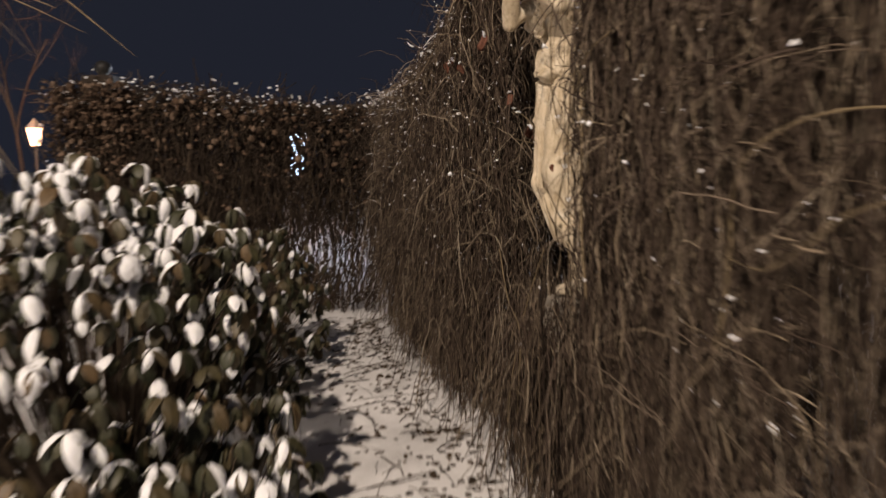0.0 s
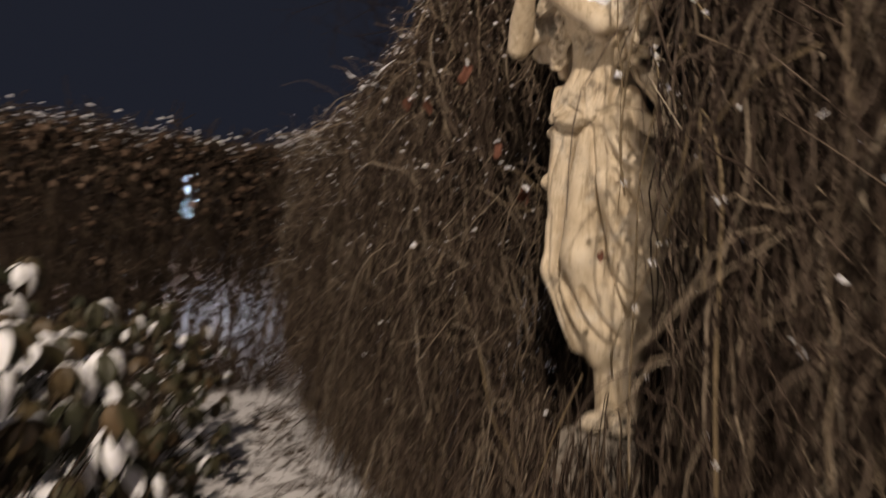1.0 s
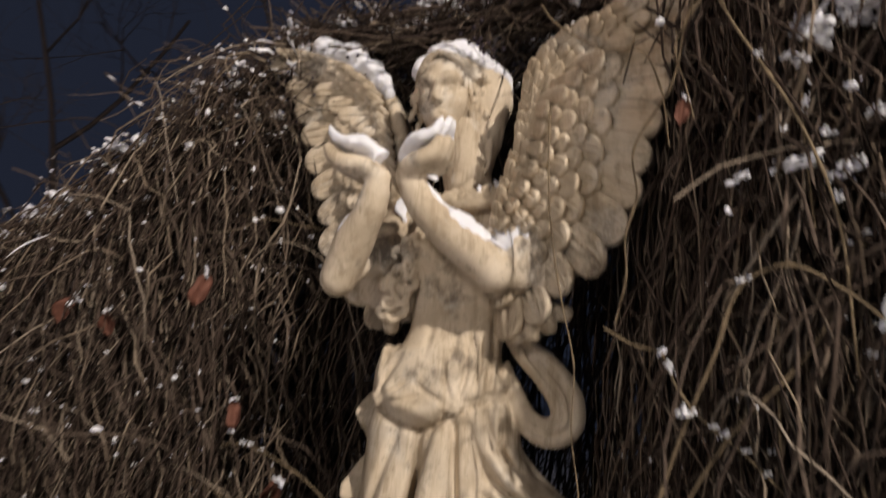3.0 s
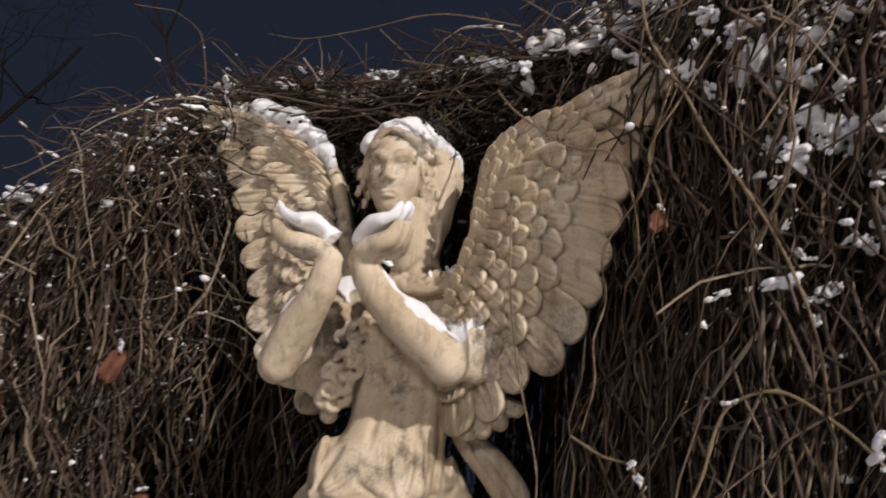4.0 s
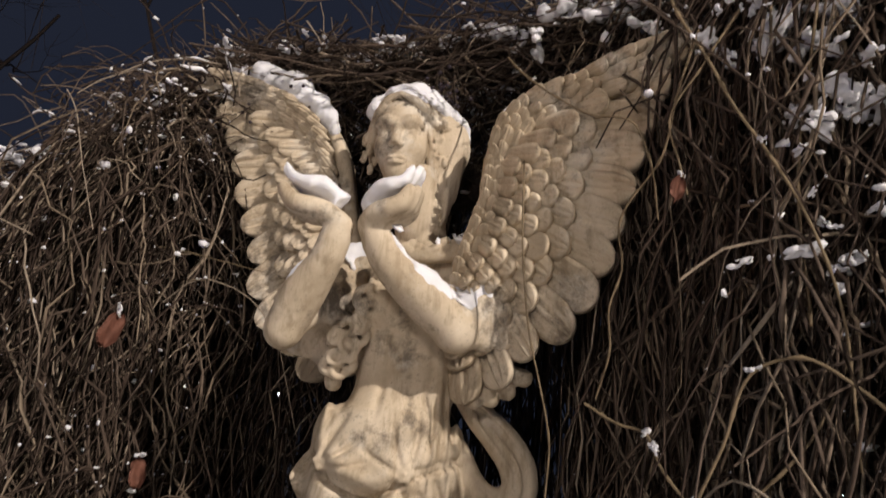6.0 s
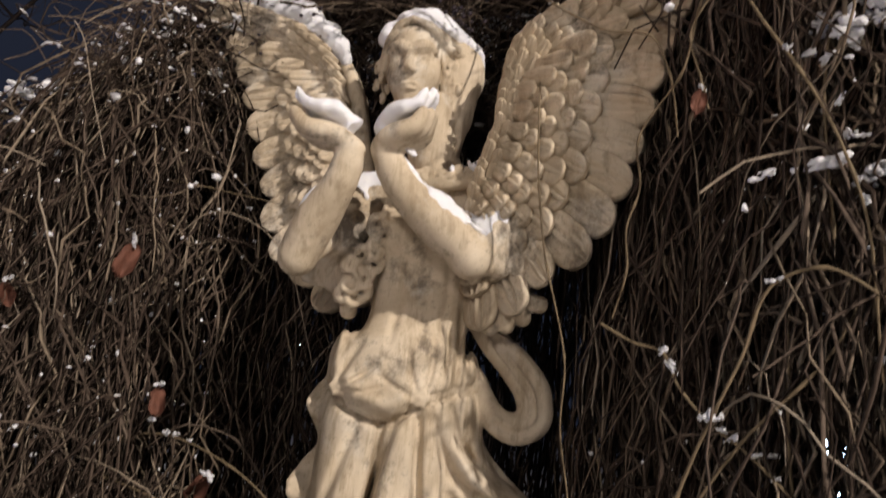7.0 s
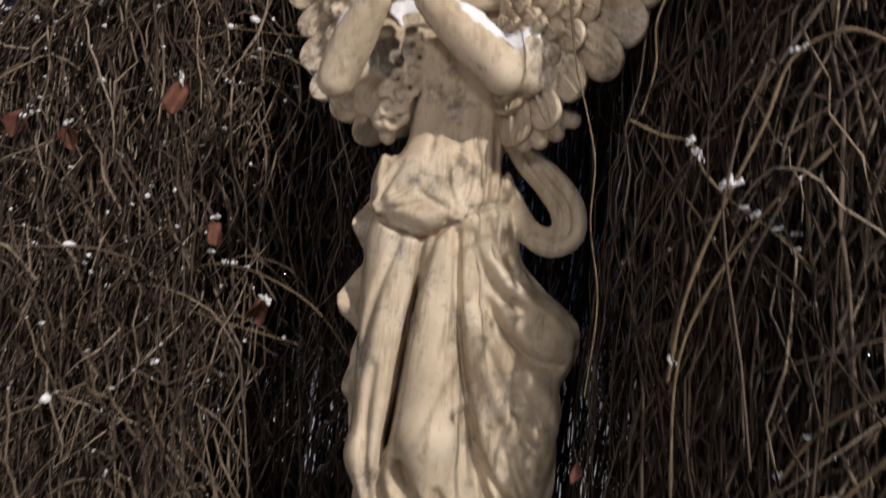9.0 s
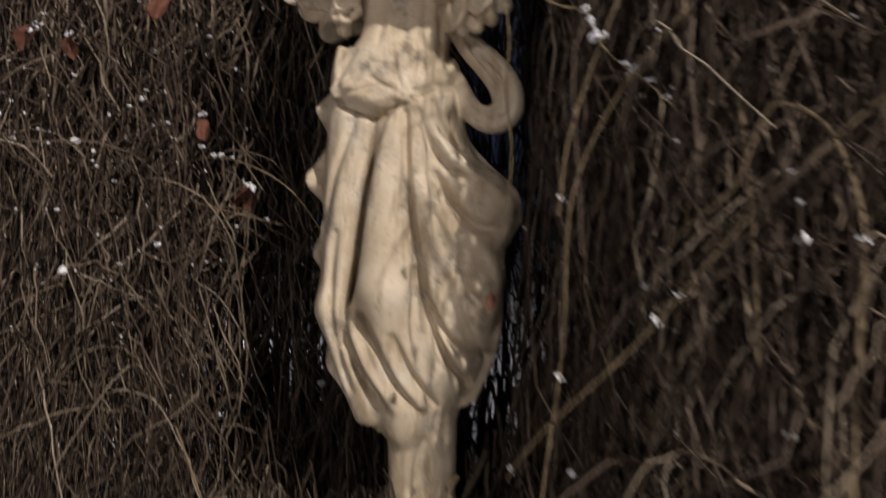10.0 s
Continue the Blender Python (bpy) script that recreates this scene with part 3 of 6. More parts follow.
        for i in range(4):
            o = cr * (0.034 * (i - 1.5) / 1.5)
            b1 = w + al * 0.055 + o - up * 0.010
            b2 = tip + o * 0.8 - al * 0.010 * abs(i - 1.5) + up * 0.012
            fl.line([b1, (b1 + b2) / 2 - up * 0.010, b2], [0.017, 0.015, 0.010], 0.006)
        th = w + al * 0.02 + cr * (0.036 if s > 0 else -0.036)
        fl.line([th, th + al * 0.03 + up * 0.014, th + al * 0.06 + up * 0.022], [0.018, 0.014, 0.009], 0.008)
        fl.ball(w + al * 0.055 + up * 0.024, (0.045, 0.03, 0.016), 0.012, True)
    return fl


def statue_head():
    fl = Field((-0.24, -0.20, 1.50), (0.16, 0.13, 1.95), 0.0027)
    c = np.array((-0.080, 0.006, 1.767))
    face = np.array((-0.20, 0.97, -0.06))
    face /= np.linalg.norm(face)
    side = np.cross(face, (0, 0, 1))
    side /= np.linalg.norm(side)
    up = np.cross(side, face)
    roll = 0.05
    side, up = side * math.cos(roll) + up * math.sin(roll), up * math.cos(roll) - side * math.sin(roll)

    def at(s, f, z):
        return c + side * s + face * f + up * z

    turn = Matrix((side, face, up)).transposed().to_4x4()
    # skull, face, forehead, cheeks, jaw, chin, neck
    fl.ball(at(0, -0.03, 0.03), (0.066, 0.085, 0.082), 0.02, turn=turn)
    fl.ball(at(0, 0.012, -0.030), (0.056, 0.062, 0.086), 0.025, turn=turn)
    fl.ball(at(0, 0.026, 0.038), (0.050, 0.044, 0.046), 0.025, turn=turn)
    fl.ball(at(0, 0.044, -0.094), (0.024, 0.022, 0.022), 0.034)
    fl.rod((0.0, -0.02, 1.50), at(0, -0.03, -0.06), 0.056, 0.048, 0.025)
    for s in (-1, 1):
        fl.ball(at(s * 0.033, 0.036, -0.032), (0.022, 0.022, 0.026), 0.028)
        fl.ball(at(s * 0.031, 0.084, -0.003), (0.021, 0.020, 0.013), 0.010, True, turn)
        fl.ball(at(s * 0.031, 0.0505, -0.003), 0.0150, 0.002)
        fl.line([at(s * 0.013, 0.063, -0.004), at(s * 0.022, 0.0665, 0.0045), at(s * 0.033, 0.0655, 0.0068), at(s * 0.050, 0.053, -0.003)], [0.002, 0.0030, 0.0030, 0.002], 0.0018, steps=12)
        fl.line([at(s * 0.014, 0.062, -0.006), at(s * 0.030, 0.0645, -0.0115), at(s * 0.048, 0.054, -0.005)], 0.0021, 0.002, steps=9)
        fl.line([at(s * 0.010, 0.071, 0.014), at(s * 0.030, 0.069, 0.0225), at(s * 0.054, 0.050, 0.013)], [0.0045, 0.0045, 0.003], 0.014)
        fl.ball(at(s * 0.0105, 0.081, -0.040), 0.0072, 0.005)
        fl.ball(at(s * 0.0060, 0.088, -0.0462), 0.0032, 0.002, True)
    fl.line([at(0, 0.069, 0.014), at(0, 0.077, -0.010), at(0, 0.0905, -0.036)], [0.0062, 0.0060, 0.0082], 0.008, steps=10)
    fl.line([at(-0.022, 0.0655, -0.0725), at(-0.008, 0.0755, -0.0690), at(0, 0.0745, -0.0700), at(0.008, 0.0755, -0.0690), at(0.022, 0.0655, -0.0725)], [0.0025, 0.0045, 0.004, 0.0045, 0.0025], 0.004, steps=14)
    fl.line([at(-0.017, 0.0675, -0.0790), at(0, 0.0745, -0.0800), at(0.017, 0.0675, -0.0790)], [0.003, 0.0056, 0.003], 0.004, steps=9)
    fl.line([at(-0.023, 0.071, -0.0738), at(0, 0.0825, -0.0742), at(0.023, 0.071, -0.0738)], 0.0019, 0.0015, True, 9)
    fl.ball(at(0, 0.079, -0.090), (0.015, 0.007, 0.004), 0.007, True, turn)
    # hair: a full mass behind, drawn to one side and falling behind the neck
    fl.ball(at(0.0, -0.050, 0.028), (0.084, 0.080, 0.082), 0.012, turn=turn)
    fl.ball(at(0.070, -0.060, 0.010), (0.078, 0.060, 0.078), 0.02, turn=turn)
    fl.rod(at(0.098, -0.055, -0.02), at(0.070, -0.035, -0.20), 0.046, 0.030, 0.02)
    rng = np.random.RandomState(9)

    def lock(pts, r, wave, n=22, k=0.0015):
        p = smooth_curve(pts, n)
        t = np.linspace(0, 1, n)
        ph = rng.uniform(0, 6.28)
        p = p + np.outer(wave * np.sin(15 * t + ph) * np.clip(t * 3, 0, 1), up) + np.outer(wave * 0.7 * np.cos(15 * t + ph) * np.clip(t * 3, 0, 1), face)
        fl.line(p, r * np.array([0.6, 0.95, 1.0, 1.0, 0.95, 0.7, 0.4]), k, steps=n)

    # waves parted over the brow
    for i in range(7):
        a = i / 6
        lock([at(-0.001, 0.064 - 0.10 * a, 0.088 + 0.018 * a), at(-0.034, 0.058 - 0.09 * a, 0.072 + 0.028 * a), at(-0.060 - 0.012 * a, 0.034 - 0.06 * a, 0.038 + 0.03 * a), at(-0.073 - 0.014 * a, 0.008 - 0.03 * a, 0.0 + 0.01 * a), at(-0.076 - 0.012 * a, -0.012 - 0.03 * a, -0.042)], 0.0098, 0.004)
        lock([at(0.001, 0.064 - 0.10 * a, 0.088 + 0.018 * a), at(0.036, 0.058 - 0.09 * a, 0.072 + 0.028 * a), at(0.064 + 0.012 * a, 0.030 - 0.06 * a, 0.044 + 0.026 * a), at(0.098, -0.01 - 0.03 * a, 0.026 + 0.02 * a), at(0.138, -0.05, 0.012 + 0.02 * a)], 0.0098, 0.004)
    # strands drawn back over the side mass, then down
    for i in range(11):
        a = i / 10
        lock([at(0.060 + 0.01 * a, 0.024 - 0.01 * a, 0.035 - 0.075 * a), at(0.090, -0.012, 0.025 - 0.075 * a), at(0.125 - 0.006 * a, -0.035, 0.005 - 0.075 * a), at(0.130 - 0.012 * a, -0.050, -0.05 - 0.06 * a), at(0.105 - 0.01 * a, -0.045, -0.12 - 0.05 * a)], 0.0085, 0.004)
    for i in range(6):
        lock([at(0.066 + 0.006 * i, 0.014 - 0.006 * i, -0.02), at(0.064 + 0.008 * i, 0.006 - 0.005 * i, -0.09), at(0.054 + 0.010 * i, 0.004 - 0.004 * i, -0.15), at(0.050 + 0.010 * i, 0.006, -0.21)], 0.0080, 0.006, 24)
    # small curls at the temples
    for i in range(16):
        s = -1 if i < 8 else 1
        q = at(s * (0.070 + 0.012 * (i % 3)), 0.008 - 0.008 * (i % 4), 0.03 - 0.014 * (i % 8))
        r0, ph = rng.uniform(0.007, 0.011), rng.uniform(0, 6.28)
        fl.line([q + side * r0 * math.cos(ph + t) * 0.6 + face * (r0 * math.cos(ph + t)) + up * r0 * math.sin(ph + t) for t in np.linspace(0, 5.0, 7)], [0.004, 0.006, 0.0068, 0.0068, 0.006, 0.005, 0.003], 0.0015, steps=12)
    return fl


def feather(base, tip, width, normal, thick=0.010, lift=0.010, ribs=0.0, tilt=0.0):
    """A carved feather: rounded, bowed, with a ridge down its middle and, on long ones, barbs beside it."""
    base, tip, normal = (np.array(v, dtype=float) for v in (base, tip, normal))
    al = tip - base
    cr = np.cross(al, normal)
    cr /= np.linalg.norm(cr)
    s = np.array([0, 0.2, 0.4, 0.55, 0.68, 0.78, 0.86, 0.92, 0.96, 0.988, 1.0])
    w = width * np.array([0.60, 0.8, 0.94, 1.0, 1.0, 0.96, 0.86, 0.70, 0.52, 0.28, 0.05]) / 2
    ns, nt = len(s), 15
    t = np.linspace(-1, 1, nt)
    prof = 0.55 * (1 - np.abs(t) ** 5) + 0.42 * np.maximum(0, 1 - np.abs(t) * 7) - 0.14 * np.maximum(0, 1 - np.abs(np.abs(t) - 0.22) * 7)
    prof = prof + ribs * np.cos(t * np.pi * 5) * (1 - t**4)
    top = base + s[:, None, None] * al + t[None, :, None] * (cr * w[:, None, None])
    fall = np.array([0.7, 0.85, 1, 1, 1, 1, 0.95, 0.85, 0.7, 0.45, 0.2])
    rise = lift * s[:, None] ** 1.5 + thick * prof[None] * fall[:, None] + tilt * t[None] * w[:, None]
    bot = top + normal * (lift * s[:, None] ** 1.5 + tilt * t[None] * w[:, None] - thick * 0.9)[..., None]
    top = top + normal * rise[..., None]
    v = np.concatenate([top.reshape(-1, 3), bot.reshape(-1, 3)])
    n = ns * nt
    i = np.arange(n).reshape(ns, nt)
    q = np.stack([i[:-1, :-1], i[:-1, 1:], i[1:, 1:], i[1:, :-1]], -1).reshape(-1, 4)
    rim = np.concatenate([i[0], i[1:, -1], i[-1, -2::-1], i[-2:0:-1, 0]])
    rn = np.roll(rim, -1)
    return v, np.concatenate([q, q[:, ::-1] + n, np.stack([rim, rim + n, rn + n, rn], -1)])


def wing(lead, rim, slope, shift, rows, rng, sign):
    """Long feathers that fan out from the wing's bend to its rim, shorter ones over them, a thick scaled leading edge. lead and rim run from the wing's point to its root."""
    out = []
    nrm = np.array((-slope, 1.0, 0.0))
    nrm /= np.linalg.norm(nrm)

    def put(p, o):
        return np.array((p[0], slope * p[0] + shift + 0.10 * (p[0] * 1.2) ** 2, p[1])) + nrm * o

    def on(curve, s):
        c = smooth_curve(np.c_[np.array(curve), np.zeros(len(curve))], 200)[:, :2]
        return np.stack([np.interp(s, np.linspace(0, 1, 200), c[:, i]) for i in (0, 1)], -1)

    for n, a, b, width, off, ribs, first in rows:
        s = first + (1 - first) * np.linspace(0, 1, n)
        base, tip = on(lead, 0.36 + 0.62 * s), on(rim, s)
        for i in range(n):
            j, jw = rng.uniform(-0.025, 0.025), rng.uniform(0.92, 1.12)
            p0, p1 = base[i] + (tip[i] - base[i]) * a, base[i] + (tip[i] - base[i]) * min(1.0, b + j)
            out.append(feather(put(p0, off), put(p1, off), width * jw, nrm, 0.018 if ribs else 0.019, 0.028, ribs, sign * (0.30 if ribs else 0.20)))
    # a thick ground under the feathers
    n = 24
    le, ri = on(lead, np.linspace(0, 1, n)), on(rim, np.linspace(0, 1, n))
    grid = []
    for o in (0.0, -0.035):
        for f in (-0.02, 0.3, 0.62, 0.86):
            grid.append([put(le[i] + (ri[i] - le[i]) * f, o) for i in range(n)])
    v = np.array(grid).reshape(-1, 3)
    i = np.arange(8 * n).reshape(8, n)
    order = [0, 1, 2, 3, 7, 6, 5, 4, 0]
    out.append((v, np.concatenate([np.stack([i[a, :-1], i[a, 1:], i[b, 1:], i[b, :-1]], -1) for a, b in zip(order, order[1:])])))
    # the rolled leading edge and the short feathers that overlap along it
    edge = np.array([put(q, 0.012) for q in le])
    out.append(tubes(edge[None], np.interp(np.linspace(0, 1, n), [0, 0.3, 0.6, 1], [0.008, 0.014, 0.020, 0.022])[None], 12))
    m = 26
    le = on(lead, np.linspace(0, 1, m + 2))
    rs = on(rim, np.linspace(0, 1, m + 2))
    for i in range(m):
        d = le[i] - le[i + 2]
        d = d / np.linalg.norm(d)
        inward = rs[i + 1] - le[i + 1]
        inward = inward / np.linalg.norm(inward)
        for t, o, wd, ln in ((0.050, 0.020, 0.032, 0.078), (0.030, 0.036, 0.028, 0.066), (0.012, 0.046, 0.025, 0.052)):
            c = le[i + 1] + inward * (t + rng.uniform(-0.005, 0.005)) - d * 0.02
            e = c + d * ln * rng.uniform(0.8, 1.15) + inward * ln * 0.30
            out.append(feather(put(c, o), put(e, o + 0.004), wd * rng.uniform(0.8, 1.2), nrm, 0.013, 0.024, 0.0, sign * 0.4))
    return out


WING_ROWS = [(12, 0.30, 1.0, 0.088, 0.0, 0.30, 0.0), (12, 0.24, 0.68, 0.070, 0.014, 0.26, 0.04), (11, 0.26, 0.56, 0.056, 0.028, 0.0, 0.20), (11, 0.20, 0.46, 0.050, 0.037, 0.0, 0.26), (10, 0.15, 0.37, 0.044, 0.044, 0.0, 0.32), (9, 0.10, 0.28, 0.040, 0.049, 0.0, 0.38)]


def build_statue():
    body, head = statue_body(), statue_head()
    rng = np.random.RandomState(2)
    pieces = [body.skin(), head.skin()]
    pieces += wing([(0.46, 1.948), (0.406, 1.921), (0.344, 1.896), (0.275, 1.866), (0.203, 1.841), (0.154, 1.797), (0.131, 1.737), (0.127, 1.669), (0.124, 1.603), (0.104, 1.526), (0.088, 1.438), (0.084, 1.365)],
                   [(0.466, 1.913), (0.449, 1.806), (0.426, 1.727), (0.416, 1.648), (0.397, 1.577), (0.381, 1.508), (0.372, 1.44), (0.348, 1.381), (0.307, 1.316), (0.264, 1.29), (0.216, 1.25), (0.179, 1.193), (0.127, 1.172)], 0.5, 0.03, WING_ROWS, rng, 1)
    pieces += wing([(-0.608, 2.033), (-0.508, 2.005), (-0.399, 1.96), (-0.316, 1.9), (-0.26, 1.829), (-0.224, 1.748), (-0.2, 1.656), (-0.177, 1.566), (-0.149, 1.481), (-0.122, 1.399)],
                   [(-0.612, 1.993), (-0.601, 1.887), (-0.547, 1.81), (-0.515, 1.727), (-0.485, 1.631), (-0.457, 1.562), (-0.43, 1.494), (-0.407, 1.414), (-0.39, 1.351), (-0.346, 1.298), (-0.278, 1.248), (-0.21, 1.188), (-0.154, 1.219)], 0.5, -0.06, WING_ROWS, rng, -1)
    v, f = join(pieces)
    v[:, 1] *= -1
    f = [q[:, ::-1] for q in f]
    ob = new("angel_statue", mesh_from("angel_statue", v, f, STONE))
    ob.matrix_world = pose(*STATUE, 0, 0, STATUE_TURN)
    tagged(ob, "cream cast-stone angel statue with spread wings and cupped palms", "statue")
    return body, head


BODY, HEAD = build_statue()


def snow_on(field, regions, shift, label, name="snow_patch", rise=0.0):
    """Snow lying on the statue inside the given regions: its own form lifted, cut to the region."""
    n = int(round(shift / field.h))
    lift = np.full_like(field.d, 1.0)
    lift[:, :, n:] = field.d[:, :, :-n]
    for c, r in regions:
        c, r = np.array(c), np.array(r)
        sl, p = field.block(c - r * 1.3, c + r * 1.3)
        low = field.lo + field.h * np.array([s.start for s in sl])
        f2 = Field(low, low, field.h)
        f2.n = np.array(p.shape[:3])
        q = p + 0.006 * np.stack([waves(p, 3, 90), waves(p, 5, 90), waves(p, 7, 90)], -1)
        k0 = np.linalg.norm((q - c) / r, axis=-1)
        reg = (k0 - 1) * r.min()
        f2.d = np.maximum(lift[sl] + 0.004 + 0.003 * waves(p, 11, 70), reg).astype(np.float32)
        if not (f2.d < 0).any():
            continue
        for ax in range(3):
            ix = [slice(None)] * 3
            for e in (0, -1):
                ix[ax] = e
                f2.d[tuple(ix)] = 1.0
        v, fc = f2.skin()
        v[:, 1] *= -1
        ob = new(name, mesh_from(name, v, fc[:, ::-1], SNOW))
        ob.matrix_world = pose(*STATUE, 0, 0, STATUE_TURN)
        tagged(ob, label, "snow", "snow lying on the statue")


snow_on(BODY, [((-0.243, 0.21, 1.548), (0.088, 0.078, 0.058))], 0.046, "heaped white snow in the statue's cupped palm")
snow_on(BODY, [((-0.066, 0.245, 1.548), (0.084, 0.078, 0.066))], 0.044, "heaped white snow in the statue's cupped palm")
snow_on(BODY, [((0.03, 0.19, 1.40), (0.075, 0.05, 0.05)), ((0.10, 0.16, 1.395), (0.05, 0.07, 0.05)), ((-0.05, 0.2, 1.45), (0.05, 0.03, 0.04))], 0.016, "thin white snow along the statue's bent arm")
snow_on(BODY, [((0.14, 0.07, 1.50), (0.12, 0.075, 0.05)), ((-0.13, 0.02, 1.49), (0.05, 0.06, 0.05))], 0.022, "thin white snow on the statue's shoulder")
snow_on(BODY, [((-0.235, 0.15, 1.37), (0.03, 0.05, 0.07))], 0.016, "thin white snow along the statue's bent arm")
snow_on(HEAD, [((-0.072, -0.02, 1.875), (0.10, 0.085, 0.05)), ((0.045, -0.05, 1.835), (0.05, 0.05, 0.055))], 0.028, "white snow cap on the statue's wavy hair")


def ridge_snow(points, radius, label, seed, lo, hi):
    fl = Field(lo, hi, 0.006)
    c = smooth_curve(points, 22)
    r = np.random.RandomState(seed)
    for i, p in enumerate(c):
        e = 0.35 + 0.65 * math.sin(math.pi * (i + 0.5) / len(c))
        fl.ball(p + r.uniform(-0.012, 0.012, 3), radius * e * r.uniform(0.75, 1.2), 0.02)
    g = np.stack(np.meshgrid(*[fl.lo[i] + fl.h * np.arange(fl.n[i]) for i in range(3)], indexing="ij"), -1)
    fl.d = fl.d + 0.006 * waves(g, seed, 60)
    v, f = fl.skin()
    v[:, 1] *= -1
    ob = new("snow_patch", mesh_from("snow_patch", v, f[:, ::-1], SNOW))
    ob.matrix_world = pose(*STATUE, 0, 0, STATUE_TURN)
    tagged(ob, label, "snow", "snow lying on the statue")


ridge_snow([(-0.57, -0.265, 2.03), (-0.50, -0.242, 2.008), (-0.40, -0.205, 1.962), (-0.32, -0.172, 1.902), (-0.265, -0.150, 1.84)], 0.034, "thick white snow along the top of the statue's wing", 21, (-0.64, -0.4, 1.72), (-0.14, -0.05, 2.14))
ridge_snow([(0.145, 0.125, 1.76), (0.16, 0.13, 1.80), (0.19, 0.14, 1.835)], 0.014, "thin white snow on the bend of the statue's wing", 22, (0.09, 0.06, 1.70), (0.25, 0.2, 1.9))
ridge_snow([(-0.155, 0.0, 1.825), (-0.125, -0.005, 1.862), (-0.075, -0.012, 1.884), (-0.02, -0.03, 1.878), (0.035, -0.05, 1.848)], 0.030, "white snow cap on the statue's wavy hair", 23, (-0.23, -0.12, 1.74), (0.11, 0.08, 1.97))

# ---- ground ----
def build_ground():
    near_x, near_y = np.linspace(-6, 6, 121), np.linspace(-5, 12, 171)
    xs = np.concatenate([[-400, -120, -40, -15], near_x, [15, 40, 120, 400]])
    ys = np.concatenate([[-400, -120, -30, -10], near_y, [18, 40, 120, 400]])
    x, y = np.meshgrid(xs, ys, indexing="ij")
    p = np.stack([x, y, 0 * x], -1)
    z = 0.018 * waves(p, 1, 2.2) + 0.012 * waves(p, 2, 9.0)
    z += 0.06 * np.clip((x - 0.1 + 0.13 * (y - 4)) / 0.8, 0, 1) * (np.abs(x) < 5)
    z *= (np.abs(x) < 7) * (y > -6) * (y < 13)
    v = np.stack([x, y, z], -1).reshape(-1, 3)
    i = np.arange(len(v)).reshape(len(xs), len(ys))
    q = np.stack([i[:-1, :-1], i[1:, :-1], i[1:, 1:], i[:-1, 1:]], -1).reshape(-1, 4)
    ob = new("ground", mesh_from("ground", v, q, GROUND))
    tagged(ob, "trodden snow with twigs showing through, between vines and shrubs", "ground", kind="structure")


build_ground()

# plinth under the statue
bm = bmesh.new()
box(bm, (0, 0, 0.35), (0.34, 0.32, 0.72), bevel=0.015)
box(bm, (0, 0, 0.75), (0.30, 0.30, 0.075), bevel=0.012)
plinth = part("plinth", bm, CONCRETE, None)
plinth.matrix_world = pose(0.60 + 0.11 * 0.638, 3.46 - 0.11 * 0.77, 0.0, 0, 0, STATUE_TURN)
tagged(plinth, "stained concrete plinth hidden among hanging vines", "plinth")


# ---- the arbour that carries the vines ----
def post(x, y, h, w=0.07):
    ob = tagged(new("arbour_post"), "dark wooden arbour post behind hanging vines", "post", "posts of the arbour")
    ob.location = (x, y, 0)
    bm = bmesh.new()
    box(bm, (0, 0, h / 2 - 0.05), (w, w, h + 0.1), bevel=0.006)
    part("shaft", bm, TIMBER, ob)
    bm = bmesh.new()
    box(bm, (0, 0, h + 0.012), (w + 0.05, w + 0.05, 0.03), bevel=0.006)
    part("cap", bm, TIMBER, ob)


def beam(a, b, w=0.06, h=0.09):
    a, b = Vector(a), Vector(b)
    bm = bmesh.new()
    d = b - a
    m = d.to_track_quat("Y", "Z").to_matrix().to_4x4()
    box(bm, (0, 0, 0), (w, d.length + 0.1, h), bevel=0.006)
    ob = part("arbour_beam", bm, TIMBER, None)
    ob.matrix_world = Matrix.Translation((a + b) / 2) @ m
    tagged(ob, "dark wooden arbour beam under a mat of vines", "beam", "beams of the arbour")


POSTS = [(1.02, 1.2, 2.45), (1.02, 2.92, 2.62), (1.02, 3.95, 2.52), (0.55, 5.2, 2.1), (0.15, 6.5, 1.95), (-0.45, 8.0, 1.95), (-2.0, 8.1, 1.95)]
for x, y, h in POSTS:
    post(x, y, h)
for (x0, y0, h0), (x1, y1, h1) in zip(POSTS, POSTS[1:]):
    beam((x0, y0, h0 + 0.07), (x1, y1, h1 + 0.07))


# ---- hanging vines ----
FRONT = np.array([(0.86, 0.2), (0.80, 0.9), (0.72, 1.5), (0.62, 2.1), (0.55, 2.60), (0.64, 2.84), (0.78, 3.1), (0.84, 3.45), (0.80, 3.85), (0.60, 4.08), (0.27, 4.16), (0.19, 4.35), (0.06, 4.8), (-0.10, 5.4), (-0.30, 6.1), (-0.52, 6.9), (-0.75, 7.6)])
TOP_Y = [0.2, 0.9, 2.1, 2.5, 2.9, 3.3, 3.55, 4.0, 4.2, 4.5, 5.0, 5.6, 6.2, 7.6]
TOP_Z = [2.55, 2.62, 2.72, 2.76, 2.95, 2.95, 2.88, 2.83, 2.68, 2.55, 2.32, 2.2, 2.08, 2.05]
LINE = smooth_curve(np.c_[FRONT, np.zeros(len(FRONT))], 400)[:, :2]
LINE_S = np.concatenate([[0], np.cumsum(np.linalg.norm(np.diff(LINE, axis=0), axis=1))])


